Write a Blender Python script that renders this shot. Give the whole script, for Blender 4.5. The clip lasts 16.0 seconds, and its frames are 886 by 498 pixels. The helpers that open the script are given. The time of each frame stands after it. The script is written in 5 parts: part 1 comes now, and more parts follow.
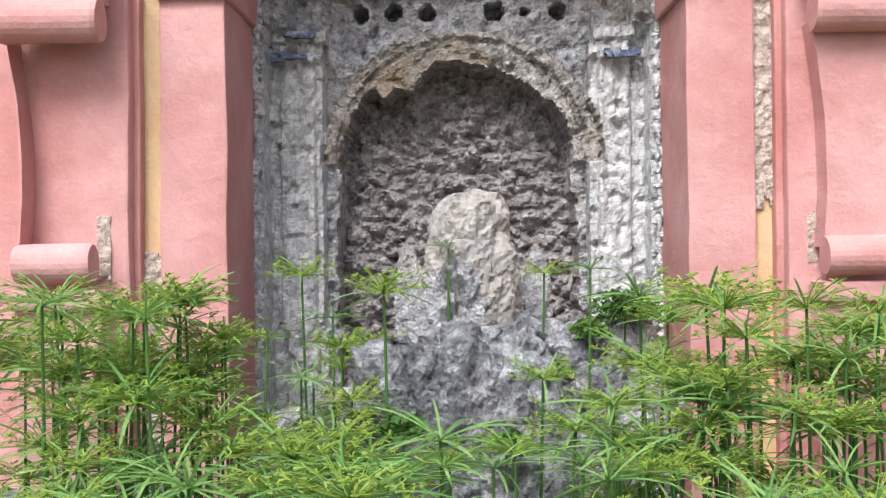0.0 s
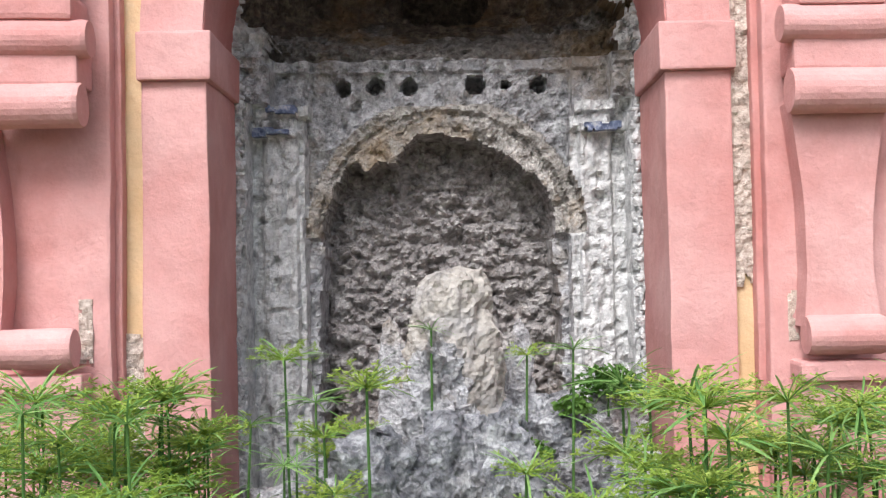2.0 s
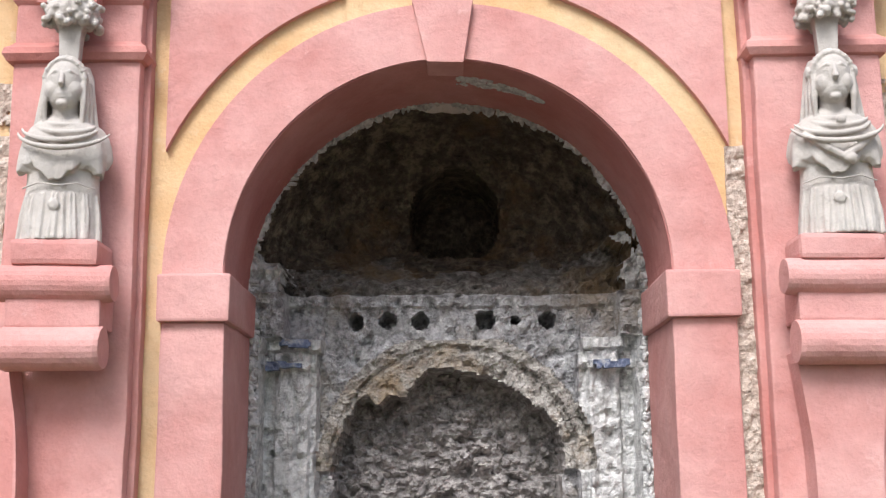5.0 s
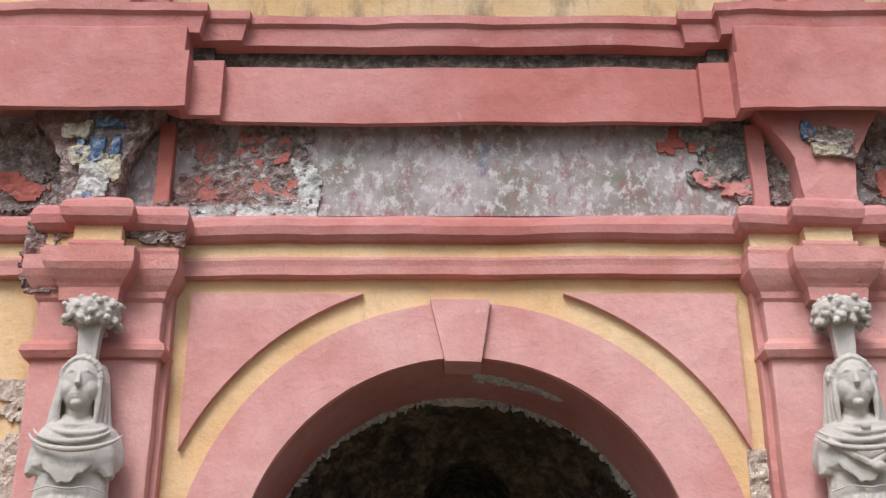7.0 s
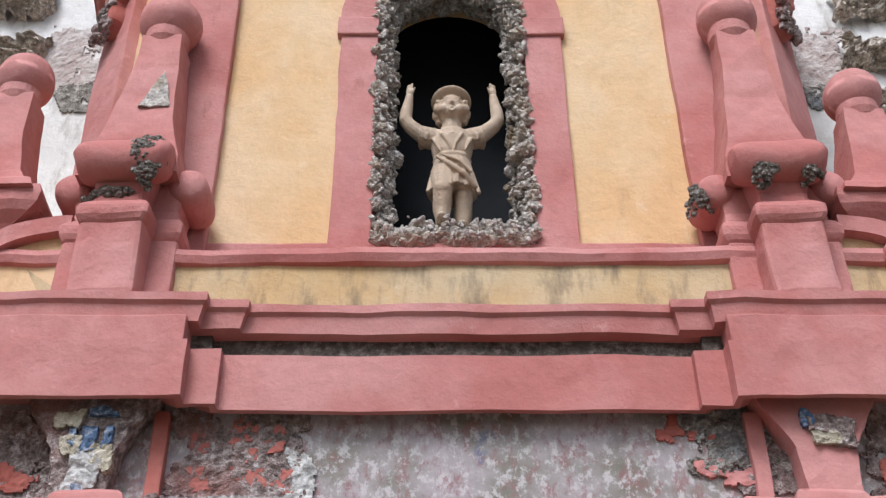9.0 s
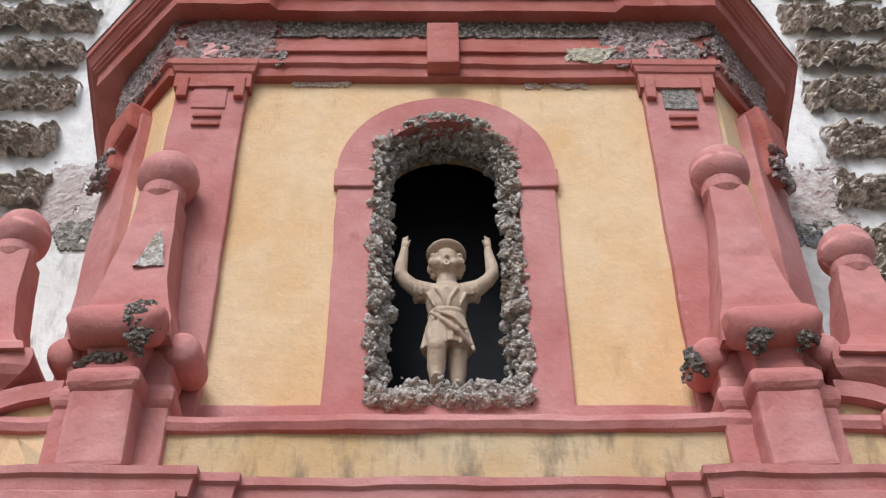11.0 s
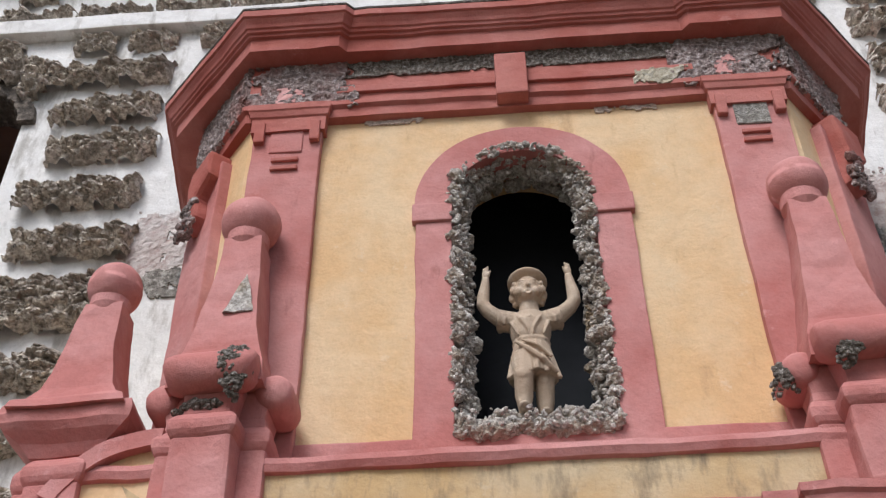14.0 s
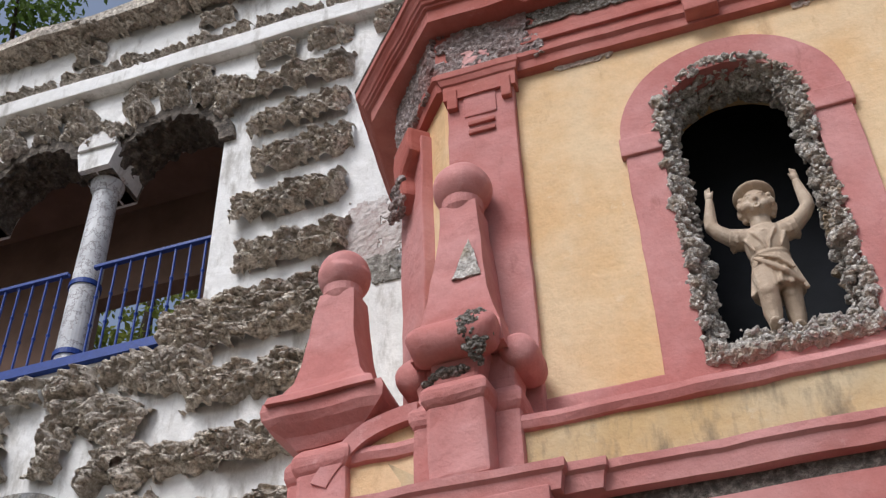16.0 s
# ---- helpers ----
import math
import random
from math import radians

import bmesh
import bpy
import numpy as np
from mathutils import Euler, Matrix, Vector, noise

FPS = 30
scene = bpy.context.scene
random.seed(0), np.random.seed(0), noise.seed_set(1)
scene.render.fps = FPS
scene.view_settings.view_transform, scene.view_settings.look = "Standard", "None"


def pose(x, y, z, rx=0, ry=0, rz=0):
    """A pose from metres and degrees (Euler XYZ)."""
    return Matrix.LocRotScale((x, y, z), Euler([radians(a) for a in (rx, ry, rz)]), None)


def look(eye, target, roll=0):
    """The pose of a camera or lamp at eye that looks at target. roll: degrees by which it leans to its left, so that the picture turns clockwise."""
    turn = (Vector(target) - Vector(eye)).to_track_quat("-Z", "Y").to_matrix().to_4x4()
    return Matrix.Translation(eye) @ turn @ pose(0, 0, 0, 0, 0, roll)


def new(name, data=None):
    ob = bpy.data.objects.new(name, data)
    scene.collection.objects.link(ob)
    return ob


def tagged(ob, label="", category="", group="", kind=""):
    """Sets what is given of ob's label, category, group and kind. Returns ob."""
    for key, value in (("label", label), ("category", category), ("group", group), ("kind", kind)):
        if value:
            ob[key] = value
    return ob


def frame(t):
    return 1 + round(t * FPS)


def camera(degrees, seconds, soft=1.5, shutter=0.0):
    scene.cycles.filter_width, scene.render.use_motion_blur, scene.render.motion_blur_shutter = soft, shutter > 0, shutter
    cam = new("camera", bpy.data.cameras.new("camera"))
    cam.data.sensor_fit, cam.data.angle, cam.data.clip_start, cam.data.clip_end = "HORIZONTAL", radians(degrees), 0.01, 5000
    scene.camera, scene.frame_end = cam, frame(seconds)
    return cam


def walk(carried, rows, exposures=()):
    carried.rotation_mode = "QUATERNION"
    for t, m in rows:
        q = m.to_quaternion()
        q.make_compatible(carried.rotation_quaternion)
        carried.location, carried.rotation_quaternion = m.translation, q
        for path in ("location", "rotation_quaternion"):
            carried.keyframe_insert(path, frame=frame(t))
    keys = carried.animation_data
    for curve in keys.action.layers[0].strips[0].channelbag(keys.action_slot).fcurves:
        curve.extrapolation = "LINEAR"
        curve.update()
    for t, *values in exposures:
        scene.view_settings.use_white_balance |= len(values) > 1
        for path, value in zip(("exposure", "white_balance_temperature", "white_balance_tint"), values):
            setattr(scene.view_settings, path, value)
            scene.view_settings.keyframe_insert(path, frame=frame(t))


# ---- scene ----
cam = camera(41.8, 16.0, soft=1.3)
PATH = [
    (0, 0.030, -4.201, 1.500, 1.11, 0.39, -0.66),
    (0.5, 0.020, -4.202, 1.553, 0.78, 0.92, -0.70),
    (1, 0.020, -4.207, 1.601, 0.49, 1.40, -0.80),
    (1.5, 0.029, -4.211, 1.641, 0.36, 1.70, -0.99),
    (2, 0.041, -4.212, 1.673, 0.34, 1.97, -1.08),
    (2.5, 0.051, -4.218, 1.703, 0.43, 2.34, -1.02),
    (3, 0.047, -4.229, 1.729, 0.46, 3.21, -0.89),
    (5.5, -0.024, -4.309, 1.926, 0.07, 14.08, -0.28),
    (6, -0.044, -4.309, 1.980, 0.03, 17.24, -0.04),
    (6.5, -0.074, -4.318, 2.030, -0.12, 20.14, -0.13),
    (7, -0.114, -4.311, 2.050, -0.44, 23.70, -0.20),
    (7.5, -0.162, -4.291, 2.007, -1.00, 27.79, -0.44),
    (8, -0.188, -4.275, 1.979, -1.40, 32.00, -0.70),
    (8.5, -0.170, -4.286, 2.033, -1.31, 34.84, -0.82),
    (9, -0.124, -4.341, 2.140, -0.86, 36.75, -0.49),
    (9.5, -0.095, -4.415, 2.259, -0.59, 37.83, -0.28),
    (10, -0.098, -4.477, 2.339, -0.74, 39.05, -0.34),
    (12.5, -0.062, -4.589, 2.457, -0.52, 42.74, -0.75),
    (13, -0.070, -4.601, 2.444, 0.49, 42.82, -0.57),
    (13.5, -0.084, -4.620, 2.429, 2.00, 42.68, -0.44),
    (14, -0.105, -4.639, 2.417, 4.23, 42.27, -0.45),
    (14.5, -0.117, -4.645, 2.407, 6.99, 41.81, -0.59),
    (15, -0.137, -4.633, 2.410, 10.40, 41.28, -1.06),
    (15.5, -0.170, -4.598, 2.416, 13.75, 40.93, -1.53),
    (16, -0.228, -4.538, 2.421, 17.45, 40.73, -2.03),
]
walk(cam, [(t, pose(x, y, z, 90 + pitch, 0, yaw) @ pose(0, 0, 0, 0, 0, roll)) for t, x, y, z, yaw, pitch, roll in PATH],
     exposures=[(0, 0.72, 6220, 10), (6.0, 0.60, 6320, 10), (7.0, 0.26, 6320, 10), (9.0, 0.26, 6020, 10), (12.5, 0.08, 6130, 10), (16, 0.06, 6130, 10)])

# ---- light: bright overcast sky, a soft high sun from the front ----
SUN_EL, SUN_AZ = 53.0, 200.0
world = bpy.data.worlds.new("world")
scene.world = world
world.use_nodes = True
wn, wl = world.node_tree.nodes, world.node_tree.links
sky = wn.new("ShaderNodeTexSky")
sky.sky_type, sky.sun_disc = "NISHITA", False
sky.sun_elevation, sky.sun_rotation = radians(SUN_EL), radians(SUN_AZ)
sky.air_density, sky.dust_density = 1.0, 4.0
hsv = wn.new("ShaderNodeHueSaturation")
hsv.inputs["Saturation"].default_value = 0.75
wl.new(sky.outputs[0], hsv.inputs["Color"])
wl.new(hsv.outputs[0], wn["Background"].inputs[0])
wn["Background"].inputs[1].default_value = 0.135
sun = new("sun", bpy.data.lights.new("sun", "SUN"))
sun.data.energy, sun.data.angle, sun.data.color = 2.1, radians(25), (0.98, 0.98, 1.0)
_az, _el = radians(SUN_AZ), radians(SUN_EL)
sun.matrix_world = look((math.sin(_az) * math.cos(_el) * 30, math.cos(_az) * math.cos(_el) * 30, math.sin(_el) * 30), (0, 0, 3))


# ---- materials ----
def graph(name, rough=0.85):
    m = bpy.data.materials.new(name)
    m.use_nodes = True
    n, l = m.node_tree.nodes, m.node_tree.links
    b = n["Principled BSDF"]
    b.inputs["Roughness"].default_value = rough
    b.inputs["Specular IOR Level"].default_value = 0.25
    co = n.new("ShaderNodeTexCoord")
    return m, n, l, b, co


def noise_node(n, l, co, scale, detail=5, rough=0.6, stretch=(1, 1, 1)):
    mp = n.new("ShaderNodeMapping")
    mp.inputs["Scale"].default_value = stretch
    l.new(co.outputs["Object"], mp.inputs[0])
    t = n.new("ShaderNodeTexNoise")
    t.inputs["Scale"].default_value, t.inputs["Detail"].default_value, t.inputs["Roughness"].default_value = scale, detail, rough
    l.new(mp.outputs[0], t.inputs["Vector"])
    return t


def ramp(n, l, fac, stops):
    r = n.new("ShaderNodeValToRGB")
    els = r.color_ramp.elements
    while len(els) < len(stops):
        els.new(0.5)
    for e, (p, c) in zip(els, stops):
        e.position, e.color = p, (*c, 1) if len(c) == 3 else c
    l.new(fac, r.inputs[0])
    return r


def mix(n, l, fac, a, b, blend="MIX"):
    m = n.new("ShaderNodeMix")
    m.data_type, m.blend_type = "RGBA", blend
    for k, v in ((0, fac), (6, a), (7, b)):
        if isinstance(v, (int, float)):
            m.inputs[k].default_value = v
        elif isinstance(v, tuple):
            m.inputs[k].default_value = (*v, 1)
        else:
            l.new(v, m.inputs[k])
    return m.outputs[2]


def bump(n, l, b, height, strength, dist, after=None):
    k = n.new("ShaderNodeBump")
    k.inputs["Strength"].default_value, k.inputs["Distance"].default_value = strength, dist
    l.new(height, k.inputs["Height"])
    if after:
        l.new(after.outputs[0], k.inputs["Normal"])
    l.new(k.outputs[0], b.inputs["Normal"])
    return k


def grey(v):
    return (v, v, v)


def plaster(name, col, pale, dirt, wear=0.62, dirty=0.66, rough=0.8):
    """Limewashed plaster: cloudy tone, pale worn patches, dirty streaks, trowel relief."""
    m, n, l, b, co = graph(name, rough)
    big = noise_node(n, l, co, 1.6, 6, 0.6)
    fine = noise_node(n, l, co, 60, 4, 0.6)
    mid = noise_node(n, l, co, 11, 5, 0.6)
    streak = noise_node(n, l, co, 3.5, 6, 0.65, (1.6, 1.6, 0.5))
    c = mix(n, l, ramp(n, l, big.outputs[0], [(0.38, grey(0)), (0.62, grey(0.8))]).outputs[0], col, pale)
    w = noise_node(n, l, co, 6.5, 8, 0.7)
    c = mix(n, l, ramp(n, l, w.outputs[0], [(wear, grey(0)), (wear + 0.06, grey(0.75))]).outputs[0], c, pale)
    c = mix(n, l, ramp(n, l, streak.outputs[0], [(dirty, grey(0)), (dirty + 0.14, grey(0.75))]).outputs[0], c, dirt)
    c = mix(n, l, ramp(n, l, fine.outputs[0], [(0.3, grey(0.93)), (0.7, grey(1.0))]).outputs[0], grey(0.0), c)
    c = mix(n, l, ramp(n, l, mid.outputs[0], [(0.35, grey(0.93)), (0.6, grey(1.0))]).outputs[0], grey(0.0), c)
    l.new(c, b.inputs["Base Color"])
    k = bump(n, l, b, big.outputs[0], 0.5, 0.05)
    k = bump(n, l, b, w.outputs[0], 0.6, 0.016, k)
    k = bump(n, l, b, mid.outputs[0], 0.55, 0.014, k)
    bump(n, l, b, fine.outputs[0], 0.3, 0.004, k)
    return m


def stone(name, dark, midc, light, scale=14, relief=0.6, dist=0.02, stain=None, rough=0.9, cells=True, low=0.36):
    """Rough stone or rubble: mottled at two scales with a gritty relief."""
    m, n, l, b, co = graph(name, rough)
    a = noise_node(n, l, co, scale, 9, 0.72)
    big = noise_node(n, l, co, scale / 5, 5, 0.6)
    c = ramp(n, l, a.outputs[0], [(low, dark), (low + 0.14, midc), (low + 0.26, light)]).outputs[0]
    c = mix(n, l, ramp(n, l, big.outputs[0], [(0.35, grey(0.0)), (0.65, grey(0.5))]).outputs[0], c, midc)
    if stain:
        s = noise_node(n, l, co, 2.3, 7, 0.65)
        c = mix(n, l, ramp(n, l, s.outputs[0], [(0.52, grey(0)), (0.66, grey(0.8))]).outputs[0], c, stain)
    l.new(c, b.inputs["Base Color"])
    k = bump(n, l, b, a.outputs[0], relief, dist)
    if cells:
        v = n.new("ShaderNodeTexVoronoi")
        v.inputs["Scale"].default_value = scale * 4
        l.new(co.outputs["Object"], v.inputs["Vector"])
        bump(n, l, b, v.outputs["Distance"], relief * 0.6, dist * 0.5, k)
    return m


def plain(name, col, rough=0.5, vary=0.15, scale=20, metal=0.0):
    m, n, l, b, co = graph(name, rough)
    t = noise_node(n, l, co, scale, 5, 0.6)
    c = mix(n, l, ramp(n, l, t.outputs[0], [(0.3, grey(1 - vary)), (0.7, grey(1.0))]).outputs[0], grey(0.0), col)
    l.new(c, b.inputs["Base Color"])
    b.inputs["Metallic"].default_value = metal
    bump(n, l, b, t.outputs[0], 0.2, 0.003)
    return m


def leafy(name, lo, hi):
    m, n, l, b, co = graph(name, 0.55)
    o = n.new("ShaderNodeObjectInfo")
    t = noise_node(n, l, co, 9, 3, 0.5)
    c = mix(n, l, o.outputs["Random"], lo, hi)
    c = mix(n, l, ramp(n, l, t.outputs[0], [(0.3, grey(0.75)), (0.7, grey(1.0))]).outputs[0], grey(0.0), c)
    l.new(c, b.inputs["Base Color"])
    b.inputs["Transmission Weight"].default_value = 0.0
    tr = n.new("ShaderNodeBsdfTranslucent")
    l.new(c, tr.inputs[0])
    ms = n.new("ShaderNodeMixShader")
    ms.inputs[0].default_value = 0.4
    l.new(b.outputs[0], ms.inputs[1])
    l.new(tr.outputs[0], ms.inputs[2])
    l.new(ms.outputs[0], n["Material Output"].inputs[0])
    return m


SALMON = plaster("salmon_plaster", (0.515, 0.21, 0.183), (0.64, 0.34, 0.31), (0.31, 0.11, 0.09))
PINK = plaster("pink_plaster", (0.56, 0.256, 0.232), (0.68, 0.395, 0.368), (0.38, 0.15, 0.13))
ROSE = plaster("rose_plaster", (0.455, 0.165, 0.145), (0.575, 0.285, 0.265), (0.25, 0.075, 0.06))
RED = plaster("red_plaster", (0.38, 0.105, 0.08), (0.48, 0.19, 0.16), (0.18, 0.05, 0.04))
YELLOW = plaster("ochre_plaster", (0.68, 0.44, 0.225), (0.72, 0.545, 0.345), (0.48, 0.30, 0.16), 0.60, 0.60)
SOILED = plaster("soiled_ochre", (0.54, 0.37, 0.18), (0.57, 0.46, 0.30), (0.16, 0.13, 0.09), 0.6, 0.5)
WHITE = plaster("white_stucco", (0.69, 0.67, 0.64), (0.83, 0.815, 0.79), (0.36, 0.33, 0.29), 0.5, 0.54)
GROTTO = stone("grotto_stone", (0.155, 0.15, 0.15), (0.47, 0.462, 0.465), (0.76, 0.75, 0.75), 18, 1.0, 0.03, (0.36, 0.29, 0.22))
ARCHSTONE = stone("stained_arch_stone", (0.14, 0.125, 0.112), (0.44, 0.41, 0.37), (0.72, 0.68, 0.63), 20, 1.0, 0.03, (0.40, 0.28, 0.16))
PALE = stone("pale_encrusted_stone", (0.26, 0.255, 0.25), (0.56, 0.555, 0.54), (0.80, 0.79, 0.77), 22, 0.7, 0.02)
# brown stone for vault and upper wall, darkened to paint in recess shade
DARKVAULT = stone("shaded_brown_vault", (0.04, 0.034, 0.03), (0.14, 0.11, 0.085), (0.33, 0.27, 0.20), 14, 1.0, 0.04, (0.24, 0.15, 0.075))
UPPERWALL = stone("shaded_grotto_wall", (0.07, 0.062, 0.056), (0.22, 0.20, 0.18), (0.44, 0.41, 0.38), 18, 1.0, 0.03, (0.25, 0.17, 0.09))
TUFA = stone("weathered_tufa", (0.085, 0.074, 0.062), (0.56, 0.49, 0.41), (0.94, 0.88, 0.79), 24, 1.0, 0.02, (0.22, 0.19, 0.16), low=0.37)
SHELL = stone("shell_encrusted_rock", (0.13, 0.108, 0.088), (0.53, 0.485, 0.435), (0.88, 0.845, 0.79), 30, 1.0, 0.02, (0.36, 0.26, 0.15))
RUBBLE = stone("rubble_mortar", (0.26, 0.19, 0.15), (0.60, 0.49, 0.41), (0.80, 0.72, 0.64), 45, 0.9, 0.015)
# dark bare stone, made deeper to hold the shade under the cornice
DARKJOINT = stone("dark_joint_and_shade", (0.03, 0.026, 0.022), (0.10, 0.085, 0.07), (0.24, 0.21, 0.18), 30, 0.9, 0.02)


def fresco():
    """Worn fresco: grey-green ground, purplish red fields, blue traces and white flaking."""
    m, n, l, b, co = graph("faded_fresco", 0.85)
    a = noise_node(n, l, co, 3.2, 6, 0.6)
    f = noise_node(n, l, co, 22, 8, 0.75, (1, 1, 0.75))
    r = noise_node(n, l, co, 15, 8, 0.75, (1, 1, 0.5))
    u = noise_node(n, l, co, 4.6, 5, 0.6)
    c = ramp(n, l, a.outputs[0], [(0.35, (0.20, 0.19, 0.155)), (0.6, (0.43, 0.385, 0.395))]).outputs[0]
    c = mix(n, l, ramp(n, l, r.outputs[0], [(0.50, grey(0)), (0.59, grey(0.7))]).outputs[0], c, (0.27, 0.13, 0.13))
    c = mix(n, l, ramp(n, l, u.outputs[0], [(0.60, grey(0)), (0.66, grey(0.7))]).outputs[0], c, (0.13, 0.17, 0.30))
    c = mix(n, l, ramp(n, l, f.outputs[0], [(0.51, grey(0)), (0.58, grey(0.85))]).outputs[0], c, (0.54, 0.51, 0.51))
    c = mix(n, l, ramp(n, l, f.outputs[0], [(0.31, grey(0.7)), (0.38, grey(0))]).outputs[0], c, (0.08, 0.065, 0.055))
    l.new(c, b.inputs["Base Color"])
    k = bump(n, l, b, f.outputs[0], 0.6, 0.012)
    bump(n, l, b, r.outputs[0], 0.5, 0.015, k)
    return m


def veined():
    """Pale grey marble with thin dark branching veins."""
    m, n, l, b, co = graph("veined_marble", 0.5)
    a = noise_node(n, l, co, 7, 8, 0.7)
    d = noise_node(n, l, co, 2.5, 5, 0.6)
    c = ramp(n, l, d.outputs[0], [(0.35, (0.42, 0.42, 0.43)), (0.65, (0.62, 0.62, 0.62))]).outputs[0]
    c = mix(n, l, ramp(n, l, a.outputs[0], [(0.465, grey(0)), (0.495, grey(0.9)), (0.52, grey(0))]).outputs[0], c, (0.16, 0.13, 0.13))
    c = mix(n, l, ramp(n, l, a.outputs[0], [(0.60, grey(0)), (0.66, grey(0.5))]).outputs[0], c, (0.40, 0.33, 0.30))
    l.new(c, b.inputs["Base Color"])
    bump(n, l, b, a.outputs[0], 0.2, 0.004)
    return m


FRIEZE = fresco()
VEINED = veined()
# darker variant of the tufa for the gallery arch edges
DARKTUFA = stone("dark_brown_tufa", (0.035, 0.03, 0.026), (0.11, 0.092, 0.076), (0.26, 0.22, 0.18), 13, 0.8, 0.03)
BLUETILE = stone("blue_glazed_tile", (0.04, 0.05, 0.09), (0.14, 0.17, 0.26), (0.45, 0.45, 0.45), 30, 0.5, 0.01)
BAREWALL = stone("bare_pinkish_masonry", (0.075, 0.058, 0.052), (0.32, 0.25, 0.23), (0.68, 0.64, 0.62), 27, 1.0, 0.02, (0.30, 0.15, 0.13), low=0.38)
MOSAIC = stone("blue_mosaic_crust", (0.08, 0.07, 0.062), (0.31, 0.285, 0.25), (0.62, 0.59, 0.54), 24, 1.0, 0.03, (0.20, 0.22, 0.25))
TRACE = stone("blue_paint_trace", (0.06, 0.07, 0.09), (0.08, 0.14, 0.25), (0.42, 0.43, 0.44), 30, 0.6, 0.01)
LIME = stone("white_lime_plaster", (0.22, 0.21, 0.20), (0.44, 0.43, 0.41), (0.66, 0.65, 0.63), 26, 0.7, 0.012)
CRUST = stone("blackened_mortar", (0.035, 0.03, 0.026), (0.16, 0.135, 0.11), (0.46, 0.43, 0.40), 42, 1.0, 0.015)
CREAM = stone("cream_lime_crust", (0.16, 0.14, 0.11), (0.44, 0.39, 0.29), (0.64, 0.60, 0.52), 30, 0.8, 0.015)
MARBLE = plaster("weathered_terracotta_white", (0.47, 0.43, 0.39), (0.58, 0.545, 0.505), (0.27, 0.235, 0.20), 0.55, 0.58, 0.75)
CLAY = plaster("buff_terracotta", (0.43, 0.32, 0.225), (0.55, 0.445, 0.34), (0.16, 0.115, 0.08), 0.55, 0.54, 0.7)
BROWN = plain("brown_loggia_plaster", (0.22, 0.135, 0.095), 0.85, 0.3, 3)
# near-black: the shade of deep recesses is put into this colour
BLACK = plain("recess_shade_black", (0.012, 0.011, 0.011), 0.9, 0.3, 6)
BLUE = plain("blue_painted_iron", (0.018, 0.05, 0.24), 0.45, 0.25, 30)
BARK = plain("bark", (0.07, 0.05, 0.035), 0.9, 0.5, 15)
EARTH = stone("damp_earth", (0.07, 0.06, 0.05), (0.15, 0.13, 0.10), (0.24, 0.21, 0.17), 8, 0.8, 0.03)
LEAF = leafy("papyrus_leaf", (0.16, 0.34, 0.09), (0.35, 0.56, 0.18))
STALK = leafy("papyrus_stalk", (0.08, 0.19, 0.045), (0.14, 0.28, 0.07))
FLOWER = leafy("papyrus_flower", (0.34, 0.48, 0.08), (0.46, 0.58, 0.12))
FERN = leafy("fern_leaf", (0.10, 0.22, 0.045), (0.18, 0.33, 0.07))
FOLIAGE = leafy("tree_foliage", (0.10, 0.16, 0.03), (0.26, 0.28, 0.06))


# ---- mesh helpers ----
def finish(bm, name, material, smooth=False, parent=None, label=""):
    bmesh.ops.recalc_face_normals(bm, faces=bm.faces)
    me = bpy.data.meshes.new(name)
    bm.to_mesh(me)
    bm.free()
    me.materials.append(material)
    if smooth:
        me.polygons.foreach_set("use_smooth", [True] * len(me.polygons))
    ob = new(name, me)
    if parent:
        ob.parent = parent
    if label:
        ob["label"] = label
    return ob


def part(name, bm, material, parent, label="", smooth=False, bevel=0.0, wobble=0.0):
    if bevel:
        edges = [e for e in bm.edges if len(e.link_faces) == 2 and e.calc_face_angle(0) > 0.5]
        bmesh.ops.bevel(bm, geom=edges, offset=bevel, segments=2, profile=0.6, affect="EDGES", clamp_overlap=True)
    if wobble:
        for axis in range(3):
            lo, hi = min(v.co[axis] for v in bm.verts), max(v.co[axis] for v in bm.verts)
            n = min(40, int((hi - lo) / 0.13))
            for i in range(1, n):
                at, nm = Vector((0, 0, 0)), Vector((0, 0, 0))
                at[axis], nm[axis] = lo + (hi - lo) * i / n, 1.0
                bmesh.ops.bisect_plane(bm, geom=[*bm.verts, *bm.edges, *bm.faces], plane_co=at, plane_no=nm)
        for v in bm.verts:
            v.co += 1.5 * wobble * noise.noise_vector(v.co * 2.3) + 0.9 * wobble * noise.noise_vector(v.co * 7.0)
    return finish(bm, name, material, smooth, parent, label)


def thing(name, label, category, group="", kind="", at=(0, 0, 0)):
    ob = new(name)
    ob.location = at
    return tagged(ob, label, category, group, kind)


def box(x0, x1, y0, y1, z0, z1, bm=None, cuts=0):
    bm = bm or bmesh.new()
    m = Matrix.LocRotScale(((x0 + x1) / 2, (y0 + y1) / 2, (z0 + z1) / 2), None, (abs(x1 - x0), abs(y1 - y0), abs(z1 - z0)))
    bmesh.ops.create_cube(bm, size=1, matrix=m)
    return bm


def prism(pts, y0, y1, bm=None):
    """A polygon in x, z, pushed from y0 to y1."""
    bm = bm or bmesh.new()
    a = [bm.verts.new((x, y0, z)) for x, z in pts]
    b = [bm.verts.new((x, y1, z)) for x, z in pts]
    bm.faces.new(a)
    bm.faces.new(b[::-1])
    for i in range(len(pts)):
        j = (i + 1) % len(pts)
        bm.faces.new((a[i], b[i], b[j], a[j]))
    return bm


